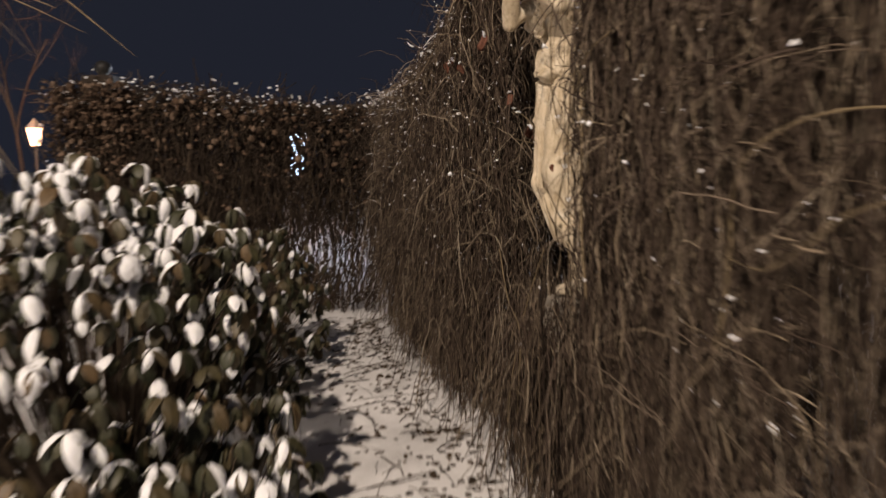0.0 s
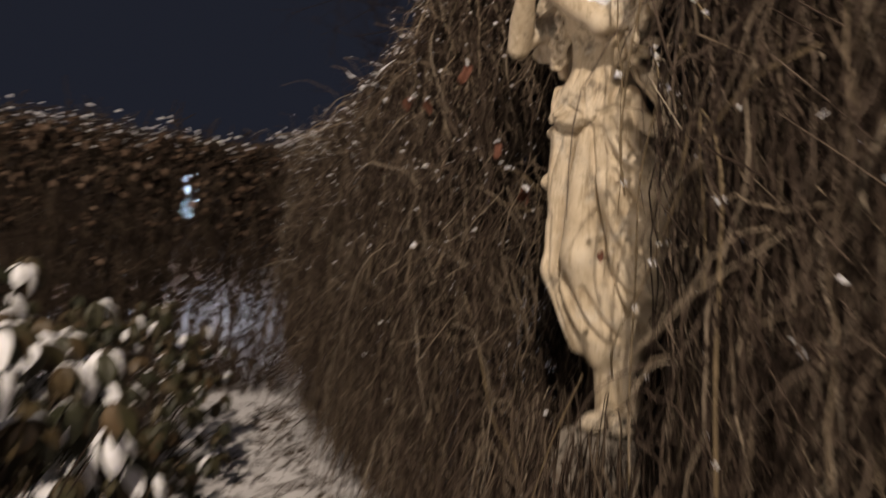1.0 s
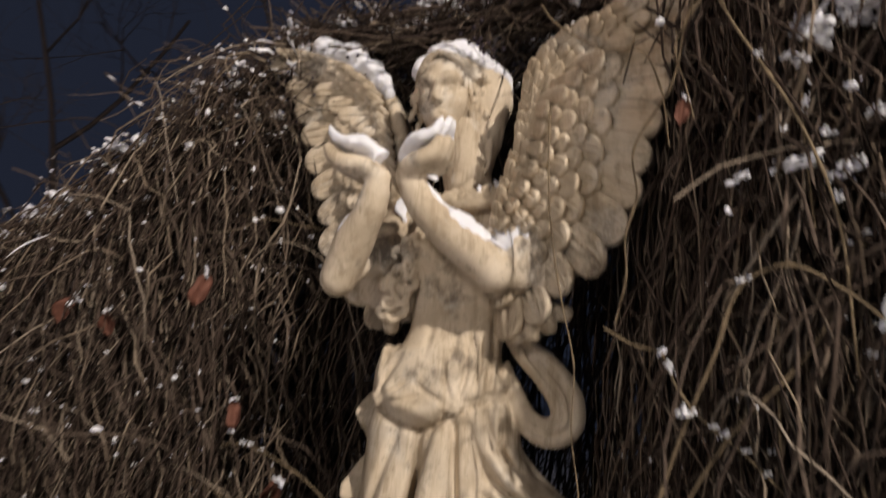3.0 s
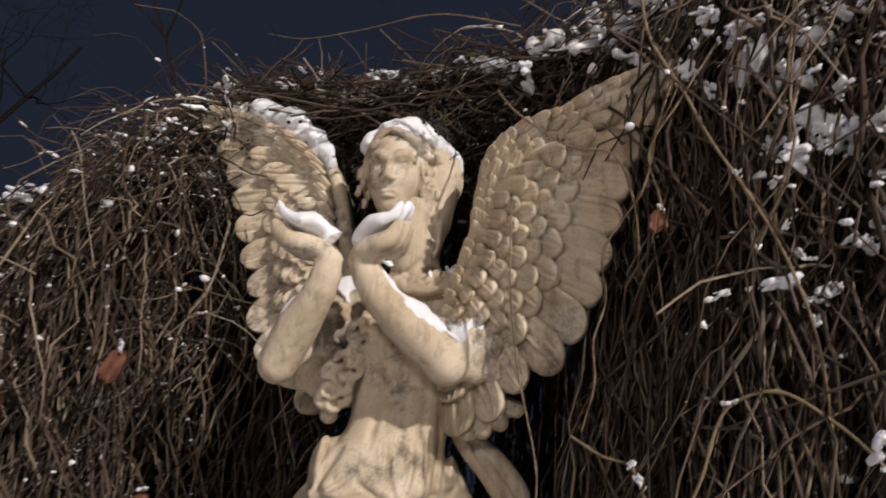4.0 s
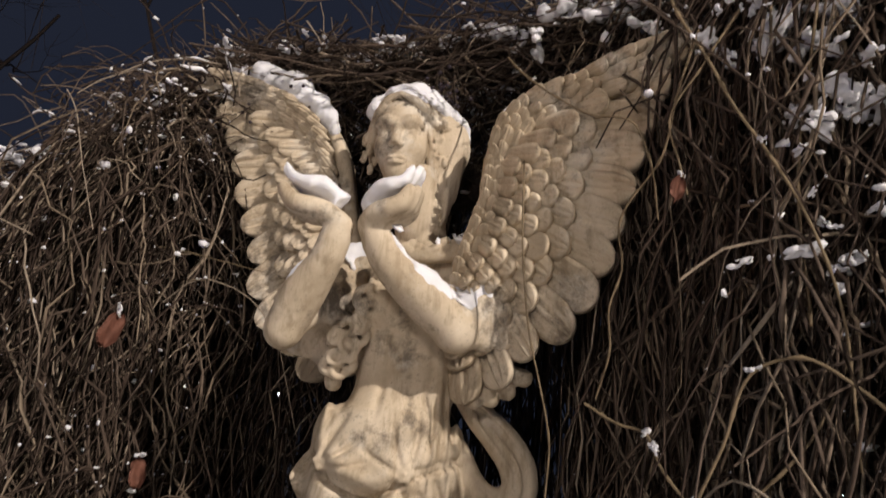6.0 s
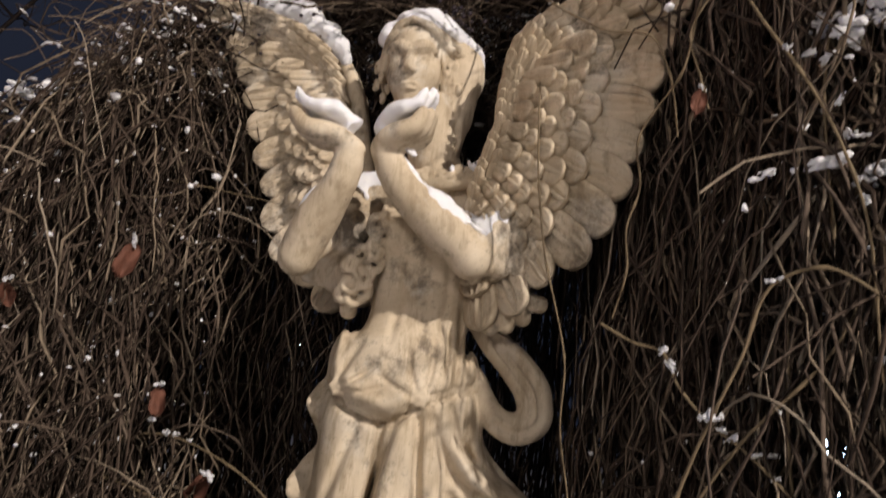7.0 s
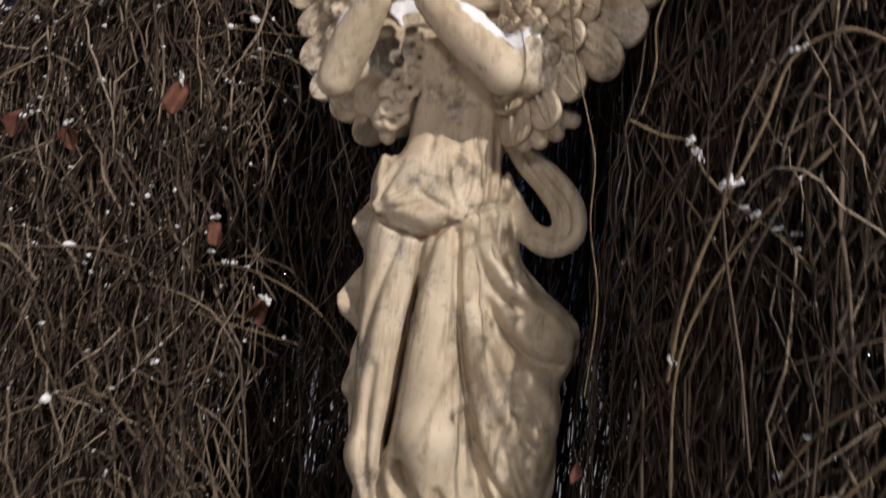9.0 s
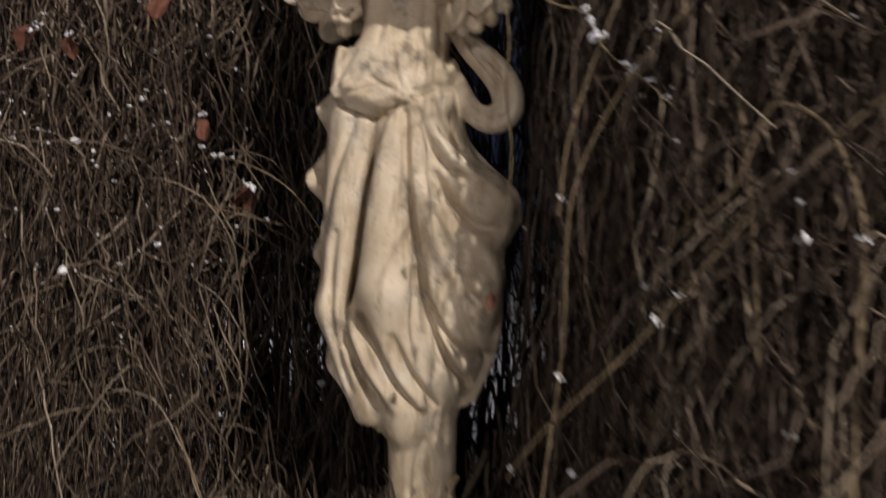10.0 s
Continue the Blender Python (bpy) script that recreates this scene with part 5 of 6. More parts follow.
def far_hedge():
    rng = np.random.RandomState(12)
    pieces, bits = [], []
    n, k = 2100, 10
    x = rng.uniform(-3.9, -0.5, n)
    zt = hedge_top(x) + rng.normal(0, 0.05, n)
    ze = np.where(x < -1.75, rng.uniform(0.02, 0.45, n), np.where(rng.rand(n) < 0.5, rng.uniform(0.7, 1.3, n), rng.uniform(0.0, 0.6, n)))
    t = np.linspace(0, 1, k)[None]
    y = 7.6 + rng.uniform(0, 0.5, n)[:, None] + 0.35 * (1 - np.sin(np.clip(t / 0.25, 0, 1) * np.pi / 2))
    lat = np.cumsum(rng.normal(0, 0.045, (n, k)), axis=1) + rng.normal(0, 0.16, n)[:, None] * t
    path = np.stack([x[:, None] + lat, y + rng.normal(0, 0.02, (n, k)), zt[:, None] - (zt - ze)[:, None] * t**1.2], -1)
    pieces.append(tubes(path, rng.uniform(0.003, 0.006, n)[:, None] * np.ones((1, k)), 3))
    m = 1100
    bx = rng.uniform(-3.95, -0.5, m)
    b = np.stack([bx, rng.uniform(7.5, 8.1, m), hedge_top(bx) - 0.02 + rng.normal(0, 0.08, m)], -1)
    v = rng.normal(0, 1, (m, 3)) * 0.09
    q = b[:, None] + v[:, None] * np.linspace(0, 1, 5)[None, :, None] + np.cumsum(rng.normal(0, 0.012, (m, 5, 3)), axis=1)
    pieces.append(tubes(q, np.full((m, 5), 0.0045), 3))
    b3 = np.stack([rng.uniform(-4.0, -0.6, 900), rng.uniform(7.45, 7.9, 900), rng.uniform(0.7, 2.0, 900)], -1)
    q = b3[:, None] + (rng.normal(0, 1, (900, 3)) * 0.12)[:, None] * np.linspace(0, 1, 6)[None, :, None] + np.cumsum(rng.normal(0, 0.018, (900, 6, 3)), axis=1)
    pieces.append(tubes(q, np.full((900, 6), 0.004), 3))
    b2 = np.stack([rng.uniform(-4.1, -3.6, 500), rng.uniform(7.45, 8.1, 500), rng.uniform(0.8, 2.2, 500)], -1)
    q = b2[:, None] + (rng.normal(0, 1, (500, 3)) * 0.10)[:, None] * np.linspace(0, 1, 5)[None, :, None] + np.cumsum(rng.normal(0, 0.015, (500, 5, 3)), axis=1)
    pieces.append(tubes(q, np.full((500, 5), 0.005), 3))
    c = np.concatenate([b[:420] + rng.normal(0, 0.02, (420, 3)) + np.array([0, 0, 0.03]), b2[:160]])
    bits.append(blobs(c, rng.uniform(0.008, 0.026, len(c)), rng, 0.6))
    # dry leaves left on the mass, thickest round the pier, and low growth along its foot
    m = 1500
    lx = np.where(rng.rand(m) < 0.5, rng.uniform(-4.0, -3.2, m), rng.uniform(-3.9, -0.6, m))
    lz = hedge_top(lx) + 0.06 - rng.gamma(1.5, 0.26, m)
    keep = lz > 0.75
    c = np.stack([lx, rng.uniform(7.38, 7.75, m), lz], -1)[keep]
    e = rng.uniform(0.014, 0.034, len(c))[:, None] * rng.uniform(0.4, 1.2, (len(c), 3))
    stuff("dry_hedge_leaves", [blobs(c, e, rng, rough=0.5)], HEDGE_LEAF, "crumpled brown leaves left on the vine hedge", "leaves")
    m = 500
    foot = np.stack([rng.uniform(-2.4, -0.7, m), rng.uniform(6.9, 7.6, m), np.zeros(m)], -1)
    rise = np.stack([rng.normal(0, 0.12, m), rng.normal(0, 0.10, m), rng.uniform(0.15, 0.55, m)], -1)
    q = foot[:, None] + rise[:, None] * np.linspace(0, 1, 6)[None, :, None] + np.cumsum(rng.normal(0, 0.015, (m, 6, 3)), axis=1)
    pieces.append(tubes(q, np.full((m, 6), 0.0045), 3))
    stuff("far_vine_hedge", pieces, VINE_DARK, "dark tangled vine hedge with snow along its top", "vines")
    stuff("snow_on_hedge", bits, SNOW, "white snow along the top of the vine hedge", "snow")


far_hedge()

pier = tagged(new("brick_pier"), "red brick pier with a round finial, overgrown by vines", "pier")
pier.location = (-3.63, 8.02, 0.06)
bm = bmesh.new()
box(bm, (0, 0, 1.02), (0.30, 0.30, 2.28))
part("mortar_core", bm, MORTAR, pier)
bm = bmesh.new()
box(bm, (0, 0, 2.22), (0.34, 0.34, 0.22), bevel=0.015)
part("coping", bm, TIMBER, pier)
bm = bmesh.new()
lathe(bm, [(0.07, 2.29), (0.05, 2.32), (0.04, 2.35), (0.075, 2.39), (0.085, 2.43), (0.07, 2.475), (0.02, 2.50)], n=16)
part("finial", bm, IRON, pier, smooth=True)

# ---- snow-laden evergreen shrubs ----
def leaf_mesh(name, length, width, curl, snowed):
    """An ovate leaf, folded along its rib and drooping to its tip; or the snow that lies on it."""
    s = np.linspace(0, 1, 8)
    w = width / 2 * np.sin(np.pi * np.clip(s * 0.93 + 0.05, 0, 1)) ** 0.62
    t = np.linspace(-1, 1, 5)
    y = s[:, None] * length + 0 * t
    x = w[:, None] * t
    z = -curl * length * s[:, None] ** 2 + 0.22 * np.abs(x) - 0.0 * y
    top = np.stack([x, y, z], -1).reshape(-1, 3)
    th = 0.0012
    if snowed:
        edge = (1 - t[None] ** 2) * np.sin(np.pi * np.clip(s, 0.03, 0.97))[:, None] ** 0.6
        k = np.stack([x * 0.93, y * 0.97, z + 0.002 + 0.020 * edge * (0.75 + 0.25 * np.sin(9 * s[:, None] + 3 * t))], -1).reshape(-1, 3)
        top, low = k, top + np.array([0, 0, 0.001])
    else:
        low = top - np.array([0, 0, th])
    n = 40
    i = np.arange(n).reshape(8, 5)
    q = np.stack([i[:-1, :-1], i[1:, :-1], i[1:, 1:], i[:-1, 1:]], -1).reshape(-1, 4)[:, ::-1]
    rim = np.concatenate([i[0], i[1:, -1], i[-1, -2::-1], i[-2:0:-1, 0]])
    rn = np.roll(rim, -1)
    f = np.concatenate([q, q[:, ::-1] + n, np.stack([rim, rim + n, rn + n, rn], -1)])
    return np.concatenate([top, low]), f


def shrub(name, centre, radii, count, size, seed, label, snowiness, singles=0):
    rng = np.random.RandomState(seed)
    root = tagged(new(name), label, "shrub")
    root.location = (centre[0], centre[1], 0)
    kinds = [leaf_mesh("leaf", size * a, size * b, c, False) for a, b, c in ((1, 0.60, 0.25), (0.85, 0.62, 0.4), (1.1, 0.50, 0.5))]
    caps = [leaf_mesh("leaf", size * a, size * b, c, True) for a, b, c in ((1, 0.60, 0.25), (0.85, 0.62, 0.4), (1.1, 0.50, 0.5))]
    shared = [mesh_from("leaf", v, f, LEAF) for v, f in kinds]
    rest, white, stems = [], [], []
    done = 0
    while done < count:
        th, ph = rng.uniform(0, 2 * math.pi), math.acos(rng.uniform(-0.75, 1))
        d = np.array((math.sin(ph) * math.cos(th), math.sin(ph) * math.sin(th), math.cos(ph)))
        r = rng.uniform(0.42, 1.0) ** 0.5 * (1 + 0.10 * math.sin(5 * th + 3 * ph))
        q = np.sign(d) * np.abs(d) ** 0.8 * np.array(radii) * r
        q[2] += centre[2]
        if q[2] < 0.06:
            continue
        # a whorl of leaves at the end of a shoot
        stems.append([(0.25 * q[0], 0.25 * q[1], 0.05), (0.55 * q[0], 0.55 * q[1], 0.5 * q[2]), (0.85 * q[0], 0.85 * q[1], 0.88 * q[2]), tuple(q)])
        n = rng.randint(4, 7)
        a0 = rng.uniform(0, 6.28)
        for i in range(n):
            k = rng.randint(3)
            az = math.degrees(a0 + i * 6.28 / n) + rng.uniform(-20, 20)
            tip = rng.uniform(-86, -22)
            m = pose(*q, 0, 0, az) @ pose(0, 0.008, 0, tip, rng.uniform(-20, 20), 0) @ Matrix.Scale(rng.uniform(0.7, 1.15), 4)
            if done < singles:
                ob = new("leaf", shared[k])
                ob.parent = root
                ob.matrix_basis = m
            else:
                rest.append((placed(kinds[k][0], m), kinds[k][1]))
            if tip > -76 and rng.rand() < snowiness * (0.18 + 0.82 * d[2]):
                white.append((placed(caps[k][0], m), caps[k][1]))
            done += 1
    c = np.array([smooth_curve(x, 9) for x in stems])
    v, f = tubes(c, np.linspace(0.003, 0.0018, 9)[None] * np.ones((len(c), 1)), 5)
    tagged(array_part("woody_growth", mesh_from("woody_growth", v, f, VINE_DARK), root, "thin dark woody stems"), kind="stuff")
    if rest:
        v, f = join(rest)
        tagged(array_part("foliage", mesh_from("foliage", v, f, LEAF), root), kind="stuff")
    if white:
        v, f = join(white)
        ob = new("snow_on_leaves", mesh_from("snow_on_leaves", v, f, SNOW))
        ob.location = root.location
        tagged(ob, "caps of white snow on drooping evergreen leaves", "snow", kind="stuff")


shrub("evergreen_shrub", (-1.22, 2.55, 0.60), (0.62, 0.72, 0.84), 4600, 0.072, 31, "snow-laden evergreen shrub with drooping olive leaves beside the path", 0.58, 290)
shrub("evergreen_shrub", (-0.78, 2.10, 0.22), (0.40, 0.5, 0.52), 800, 0.085, 32, "low snow-dusted evergreen shrub with brownish leaves at the path's edge", 0.55)
shrub("evergreen_shrub", (-1.32, 4.7, 0.32), (0.55, 0.95, 0.72), 1700, 0.070, 33, "dark evergreen shrub dusted with snow further along the path", 0.12)


# ---- lamps and lights beyond ----
def street_lamp(x, y, z, mat, label):
    ob = tagged(new("street_lamp"), label, "street lamp")
    ob.location = (x, y, 0)
    bm = bmesh.new()
    lathe(bm, [(0.07, 0), (0.07, 0.25), (0.035, 0.4), (0.03, z - 0.3), (0.05, z - 0.25)], n=12)
    part("pole", bm, IRON, ob, smooth=True)
    bm = bmesh.new()
    lathe(bm, [(0.09, z - 0.25), (0.17, z + 0.1)], n=6)
    part("lantern_glass", bm, mat, ob, "glowing lantern glass")
    bm = bmesh.new()
    lathe(bm, [(0.20, z + 0.1), (0.19, z + 0.12), (0.06, z + 0.24), (0.02, z + 0.3)], n=6)
    part("lantern_roof", bm, IRON, ob)


street_lamp(-8.25, 15.0, 2.15, WARM_GLOW, "black street lamp with a glowing pinkish lantern")

globe = tagged(new("garden_lamp"), "black garden lamp with a small glowing white globe", "lamp")
globe.location = (6.55, 10.65, 0)
bm = bmesh.new()
lathe(bm, [(0.05, 0), (0.05, 0.1), (0.02, 0.15), (0.02, 2.44), (0.04, 2.46)], n=10)
part("pole", bm, IRON, globe, smooth=True)
bm = bmesh.new()
lathe(bm, [(0.03, 2.455), (0.06, 2.48), (0.075, 2.525), (0.06, 2.57), (0.02, 2.595)], n=14)
part("globe", bm, WHITE_GLOW, globe, "glowing white glass globe", True)


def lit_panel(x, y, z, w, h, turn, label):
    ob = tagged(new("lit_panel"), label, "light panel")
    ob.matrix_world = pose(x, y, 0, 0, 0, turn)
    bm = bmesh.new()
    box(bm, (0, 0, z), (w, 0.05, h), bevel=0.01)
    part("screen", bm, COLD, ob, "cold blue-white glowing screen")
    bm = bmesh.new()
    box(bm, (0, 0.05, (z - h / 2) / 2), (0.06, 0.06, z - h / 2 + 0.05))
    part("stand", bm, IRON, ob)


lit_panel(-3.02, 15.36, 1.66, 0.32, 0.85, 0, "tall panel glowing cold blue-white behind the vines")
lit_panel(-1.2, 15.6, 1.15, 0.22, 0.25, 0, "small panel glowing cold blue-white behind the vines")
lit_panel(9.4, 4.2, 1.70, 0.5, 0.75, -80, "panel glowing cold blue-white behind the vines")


def light_string(a, b, sag, n, seed):
    rng = np.random.RandomState(seed)
    a, b = np.array(a), np.array(b)
    t = np.linspace(0, 1, n)
    c = a + (b - a) * t[:, None]
    c[:, 2] -= sag * 4 * t * (1 - t)
    ob = tagged(new("light_string"), "string of small warm glowing bulbs on a dark cable", "light string")
    v, f = tubes(c[None], np.full((1, n), 0.006), 4)
    array_part("cable", mesh_from("cable", v, f, IRON), ob)
    v, f = ico()
    me = mesh_from("bulb", v * 0.022, f, BULB)
    for q in c:
        o = array_part("bulb", me, ob)
        o.location = q + np.array([0, 0, -0.03]) + rng.uniform(-0.03, 0.03, 3)


for x, y in ((6.6, 15.6), (9.6, 14.4), (6.6, 15.4), (9.2, 14.6), (7.3, 15.0), (8.3, 14.9)):
    bm = bmesh.new()
    lathe(bm, [(0.03, 0), (0.02, 2.6)], n=8)
    pole = part("light_pole", bm, IRON, None)
    pole.location = (x, y, 0)
    tagged(pole, "thin black pole that carries strings of lights", "pole", "poles of the light strings")
light_string((6.6, 15.6, 1.95), (9.6, 14.4, 2.15), 0.25, 22, 1)
light_string((6.6, 15.4, 1.55), (9.2, 14.6, 1.60), 0.15, 18, 2)
light_string((7.3, 15.0, 2.5), (8.3, 14.9, 1.7), 0.0, 10, 3)


# ---- bare trees against the sky ----
def bare_tree(x, y, height, seed, label):
    rng = np.random.RandomState(seed)
    segs = []

    def grow(p, d, length, r, depth):
        k = 6
        pts = [p]
        for _ in range(k - 1):
            d = d + rng.normal(0, 0.10, 3) + np.array((0, 0, 0.03))
            d = d / np.linalg.norm(d)
            pts.append(pts[-1] + d * length / (k - 1))
        segs.append((pts, np.linspace(r, r * 0.6, k)))
        if depth:
            for i in range(rng.randint(3, 5)):
                at = pts[rng.randint(2, k)]
                e = d + rng.normal(0, 0.55, 3)
                grow(at, e / np.linalg.norm(e), length * rng.uniform(0.55, 0.8), r * 0.5, depth - 1)

    grow(np.array((0.0, 0, -0.1)), np.array((0, 0, 1.0)), height * 0.42, height * 0.008, 5)
    root = tagged(new("bare_tree"), label, "tree")
    root.location = (x, y, 0)
    v, f = tubes(np.array([segs[0][0]]), segs[0][1][None], 8)
    array_part("trunk", mesh_from("trunk", v, f, BARK), root)
    v, f = tubes(np.array([a for a, _ in segs[1:]]), np.array([b for _, b in segs[1:]]), 4)
    array_part("crown", mesh_from("crown", v, f, BARK), root, "fine leafless branches")


bare_tree(8.5, 15.0, 17.0, 41, "bare leafless tree dark against the night sky")
bare_tree(13.0, 11.5, 18.0, 42, "bare leafless tree dark against the night sky")
bare_tree(3.8, 20.5, 17.0, 43, "bare leafless tree dark against the night sky")
bare_tree(-9.5, 17.0, 7.0, 44, "bare leafless tree faintly lit by a street lamp")

# ---- stems that stand out from the curtain ----
vine_stem([(0.50, 2.90, 2.86), (0.45, 2.85, 2.65), (0.45, 2.79, 2.53), (0.45, 2.75, 2.44), (0.44, 2.70, 2.35), (0.45, 2.66, 2.27), (0.47, 2.62, 2.15), (0.50, 2.60, 1.9)], 0.0062, 0.004, snowy=0.05)
vine_stem([(0.52, 2.62, 2.95), (0.50, 2.625, 2.70), (0.50, 2.635, 2.62), (0.50, 2.65, 2.5), (0.51, 2.67, 2.35), (0.52, 2.66, 2.1)], 0.006, 0.0045, snowy=0.05)
vine_stem([(0.52, 2.76, 2.66), (0.48, 2.81, 2.54), (0.47, 2.86, 2.44), (0.48, 2.845, 2.37), (0.48, 2.83, 2.31)], 0.005, 0.0035)
vine_stem([(0.62, 3.30, 2.76), (0.54, 3.19, 2.64), (0.50, 3.09, 2.55), (0.48, 3.01, 2.49), (0.48, 2.93, 2.46), (0.49, 2.90, 2.39), (0.50, 2.885, 2.28)], 0.0052, 0.0035, "dark twisted vine stem across the statue's wing")
vine_stem([(0.52, 3.17, 2.44), (0.50, 3.14, 2.22), (0.50, 3.11, 2.07), (0.49, 3.085, 2.01), (0.50, 3.06, 1.90), (0.50, 3.06, 1.80), (0.50, 3.035, 1.67), (0.50, 3.045, 1.5)], 0.0042, 0.003)
vine_stem([(0.55, 2.84, 2.66), (0.50, 2.86, 2.50), (0.50, 2.88, 2.40), (0.49, 2.95, 2.27), (0.50, 2.945, 2.20), (0.50, 2.965, 2.13), (0.50, 2.96, 2.06), (0.51, 2.985, 1.98)], 0.0052, 0.0038)
vine_stem([(0.45, 2.88, 1.55), (0.42, 2.85, 1.67), (0.41, 2.81, 1.78), (0.40, 2.75, 1.91), (0.41, 2.705, 2.02), (0.41, 2.655, 2.035), (0.43, 2.59, 2.0), (0.46, 2.5, 1.9)], 0.006, 0.0045, snowy=0.08)
vine_stem([(0.50, 3.0, 1.97), (0.51, 2.94, 1.94), (0.52, 2.905, 1.932), (0.52, 2.875, 1.88), (0.51, 2.83, 1.835), (0.52, 2.77, 1.79), (0.55, 2.70, 1.72)], 0.0055, 0.004, "grey knotted vine twig dusted with snow", snowy=0.15)
vine_stem([(0.34, 4.26, 2.31), (0.40, 4.10, 2.29), (0.42, 3.96, 2.26), (0.43, 3.79, 2.222)], 0.0042, 0.0025, "grey vine twig reaching out beside the statue", snowy=0.1)
vine_stem([(0.30, 4.62, 1.70), (0.36, 4.28, 1.62), (0.40, 4.06, 1.675), (0.42, 3.87, 1.655), (0.46, 3.70, 1.58), (0.52, 3.62, 1.46)], 0.006, 0.004, "arching vine stem dusted with snow beside the statue", snowy=0.2)
vine_stem([(0.30, 4.5, 1.52), (0.36, 4.2, 1.56), (0.42, 3.98, 1.53), (0.50, 3.8, 1.50)], 0.0055, 0.004, "grey vine stem low beside the statue", snowy=0.1)
vine_stem([(0.70, 1.78, 1.30), (0.68, 1.735, 1.16), (0.66, 1.71, 1.04), (0.66, 1.79, 0.905), (0.67, 1.92, 0.775), (0.68, 2.15, 0.56), (0.68, 2.6, 0.25), (0.70, 2.9, 0.03)], 0.0085, 0.007, "thick grey-tan vine stem curving to the ground", snowy=0.06)
vine_stem([(0.70, 1.80, 1.25), (0.66, 1.63, 1.395), (0.66, 1.45, 1.46), (0.68, 1.28, 1.485), (0.72, 1.08, 1.47), (0.8, 0.8, 1.35)], 0.007, 0.005, "thick grey-tan vine stem arching out", snowy=0.08)
vine_stem([(0.68, 1.735, 1.17), (0.66, 1.47, 1.185), (0.66, 1.34, 1.24), (0.68, 1.23, 1.31), (0.72, 1.08, 1.34), (0.8, 0.9, 1.3)], 0.006, 0.0045, "grey-tan vine stem arching out", snowy=0.06)
vine_stem([(0.47, 2.40, 0.95), (0.45, 2.39, 1.2), (0.45, 2.395, 1.38), (0.45, 2.42, 1.62), (0.45, 2.47, 1.70), (0.45, 2.515, 1.72), (0.45, 2.575, 1.60), (0.47, 2.67, 1.52), (0.52, 2.75, 1.40)], 0.0075, 0.005, snowy=0.08)
vine_stem([(0.52, 2.93, 0.75), (0.50, 2.91, 1.03), (0.49, 2.88, 1.31), (0.49, 2.87, 1.63), (0.49, 2.775, 1.80), (0.51, 2.66, 1.94), (0.55, 2.6, 2.1)], 0.006, 0.0045, snowy=0.06)
vine_stem([(0.66, 2.36, 0.99), (0.66, 2.22, 0.945), (0.66, 2.06, 0.955), (0.67, 1.85, 0.94)], 0.007, 0.005, "bent vine stem lined with snow", snowy=0.45)
vine_stem([(0.56, 2.73, 2.0), (0.55, 2.72, 1.76), (0.55, 2.69, 1.57), (0.54, 2.69, 1.42), (0.55, 2.71, 1.27), (0.55, 2.735, 1.12), (0.56, 2.74, 0.9)], 0.0055, 0.004)
vine_stem([(0.50, 2.60, 1.76), (0.49, 2.567, 1.61), (0.50, 2.553, 1.48), (0.50, 2.54, 1.34)], 0.0055, 0.006)
vine_stem([(0.48, 2.98, 1.05), (0.45, 2.92, 1.12), (0.44, 2.70, 1.36), (0.44, 2.50, 1.605), (0.46, 2.345, 1.745), (0.50, 2.2, 1.79)], 0.006, 0.0045, snowy=0.1)
vine_stem([(0.30, 3.95, 0.95), (0.33, 3.72, 0.70), (0.36, 3.52, 0.62), (0.34, 3.35, 0.30), (0.32, 3.28, 0.02)], 0.006, 0.005, "yellowish vine stem bent low before the plinth", snowy=0.05)
vine_stem([(0.42, 3.05, 1.05), (0.36, 3.15, 0.80), (0.30, 3.22, 0.45), (0.26, 3.18, 0.02)], 0.005, 0.0045, "yellowish vine stem bent low before the plinth")

# a forking tan twig high over the mat
vine_stem([(0.62, 3.25, 2.92), (0.55, 3.45, 2.98), (0.50, 3.68, 2.98), (0.46, 3.86, 2.99), (0.44, 4.0, 3.04)], 0.004, 0.002, "thin tan twig sticking out over the crown")


# ---- withered leaves caught in the vines ----
def withered_leaf(p, size, turn, seed, snowy=True):
    rng = np.random.RandomState(seed)
    s, t = np.linspace(0, 1, 8), np.linspace(-1, 1, 7)
    w = 0.30 * np.sin(np.pi * np.clip(s * 0.9 + 0.07, 0, 1)) ** 0.7 * (1 + 0.12 * np.sin(s * 9 + seed))
    x, y = w[:, None] * t, -s[:, None] + 0 * t
    z = 0.16 * np.sin(3.0 * t + 2 * s[:, None]) + 0.22 * t**2 * np.sin(4 * s[:, None] + seed) + rng.normal(0, 0.02, (8, 7))
    top = np.stack([x, z, y], -1).reshape(-1, 3) * size
    n = 56
    i = np.arange(n).reshape(8, 7)
    q = np.stack([i[:-1, :-1], i[1:, :-1], i[1:, 1:], i[:-1, 1:]], -1).reshape(-1, 4)
    rim = np.concatenate([i[0], i[1:, -1], i[-1, -2::-1], i[-2:0:-1, 0]])
    rn = np.roll(rim, -1)
    v = np.concatenate([top, top + np.array([0, 0.0015, 0])])
    ob = new("withered_leaf", mesh_from("withered_leaf", v, np.concatenate([q, q[:, ::-1] + n, np.stack([rim, rim + n, rn + n, rn], -1)]), DEAD))
    ob.matrix_world = pose(*p, *turn)
    tagged(ob, "curled rust-brown withered leaf caught in the vines", "leaf", "withered leaves in the vines")
    if snowy:
        snow_clump(np.array(p) + np.array([0, 0, 0.006]), size * 0.16, seed, "bit of white snow on a withered leaf", "snow on single stems")


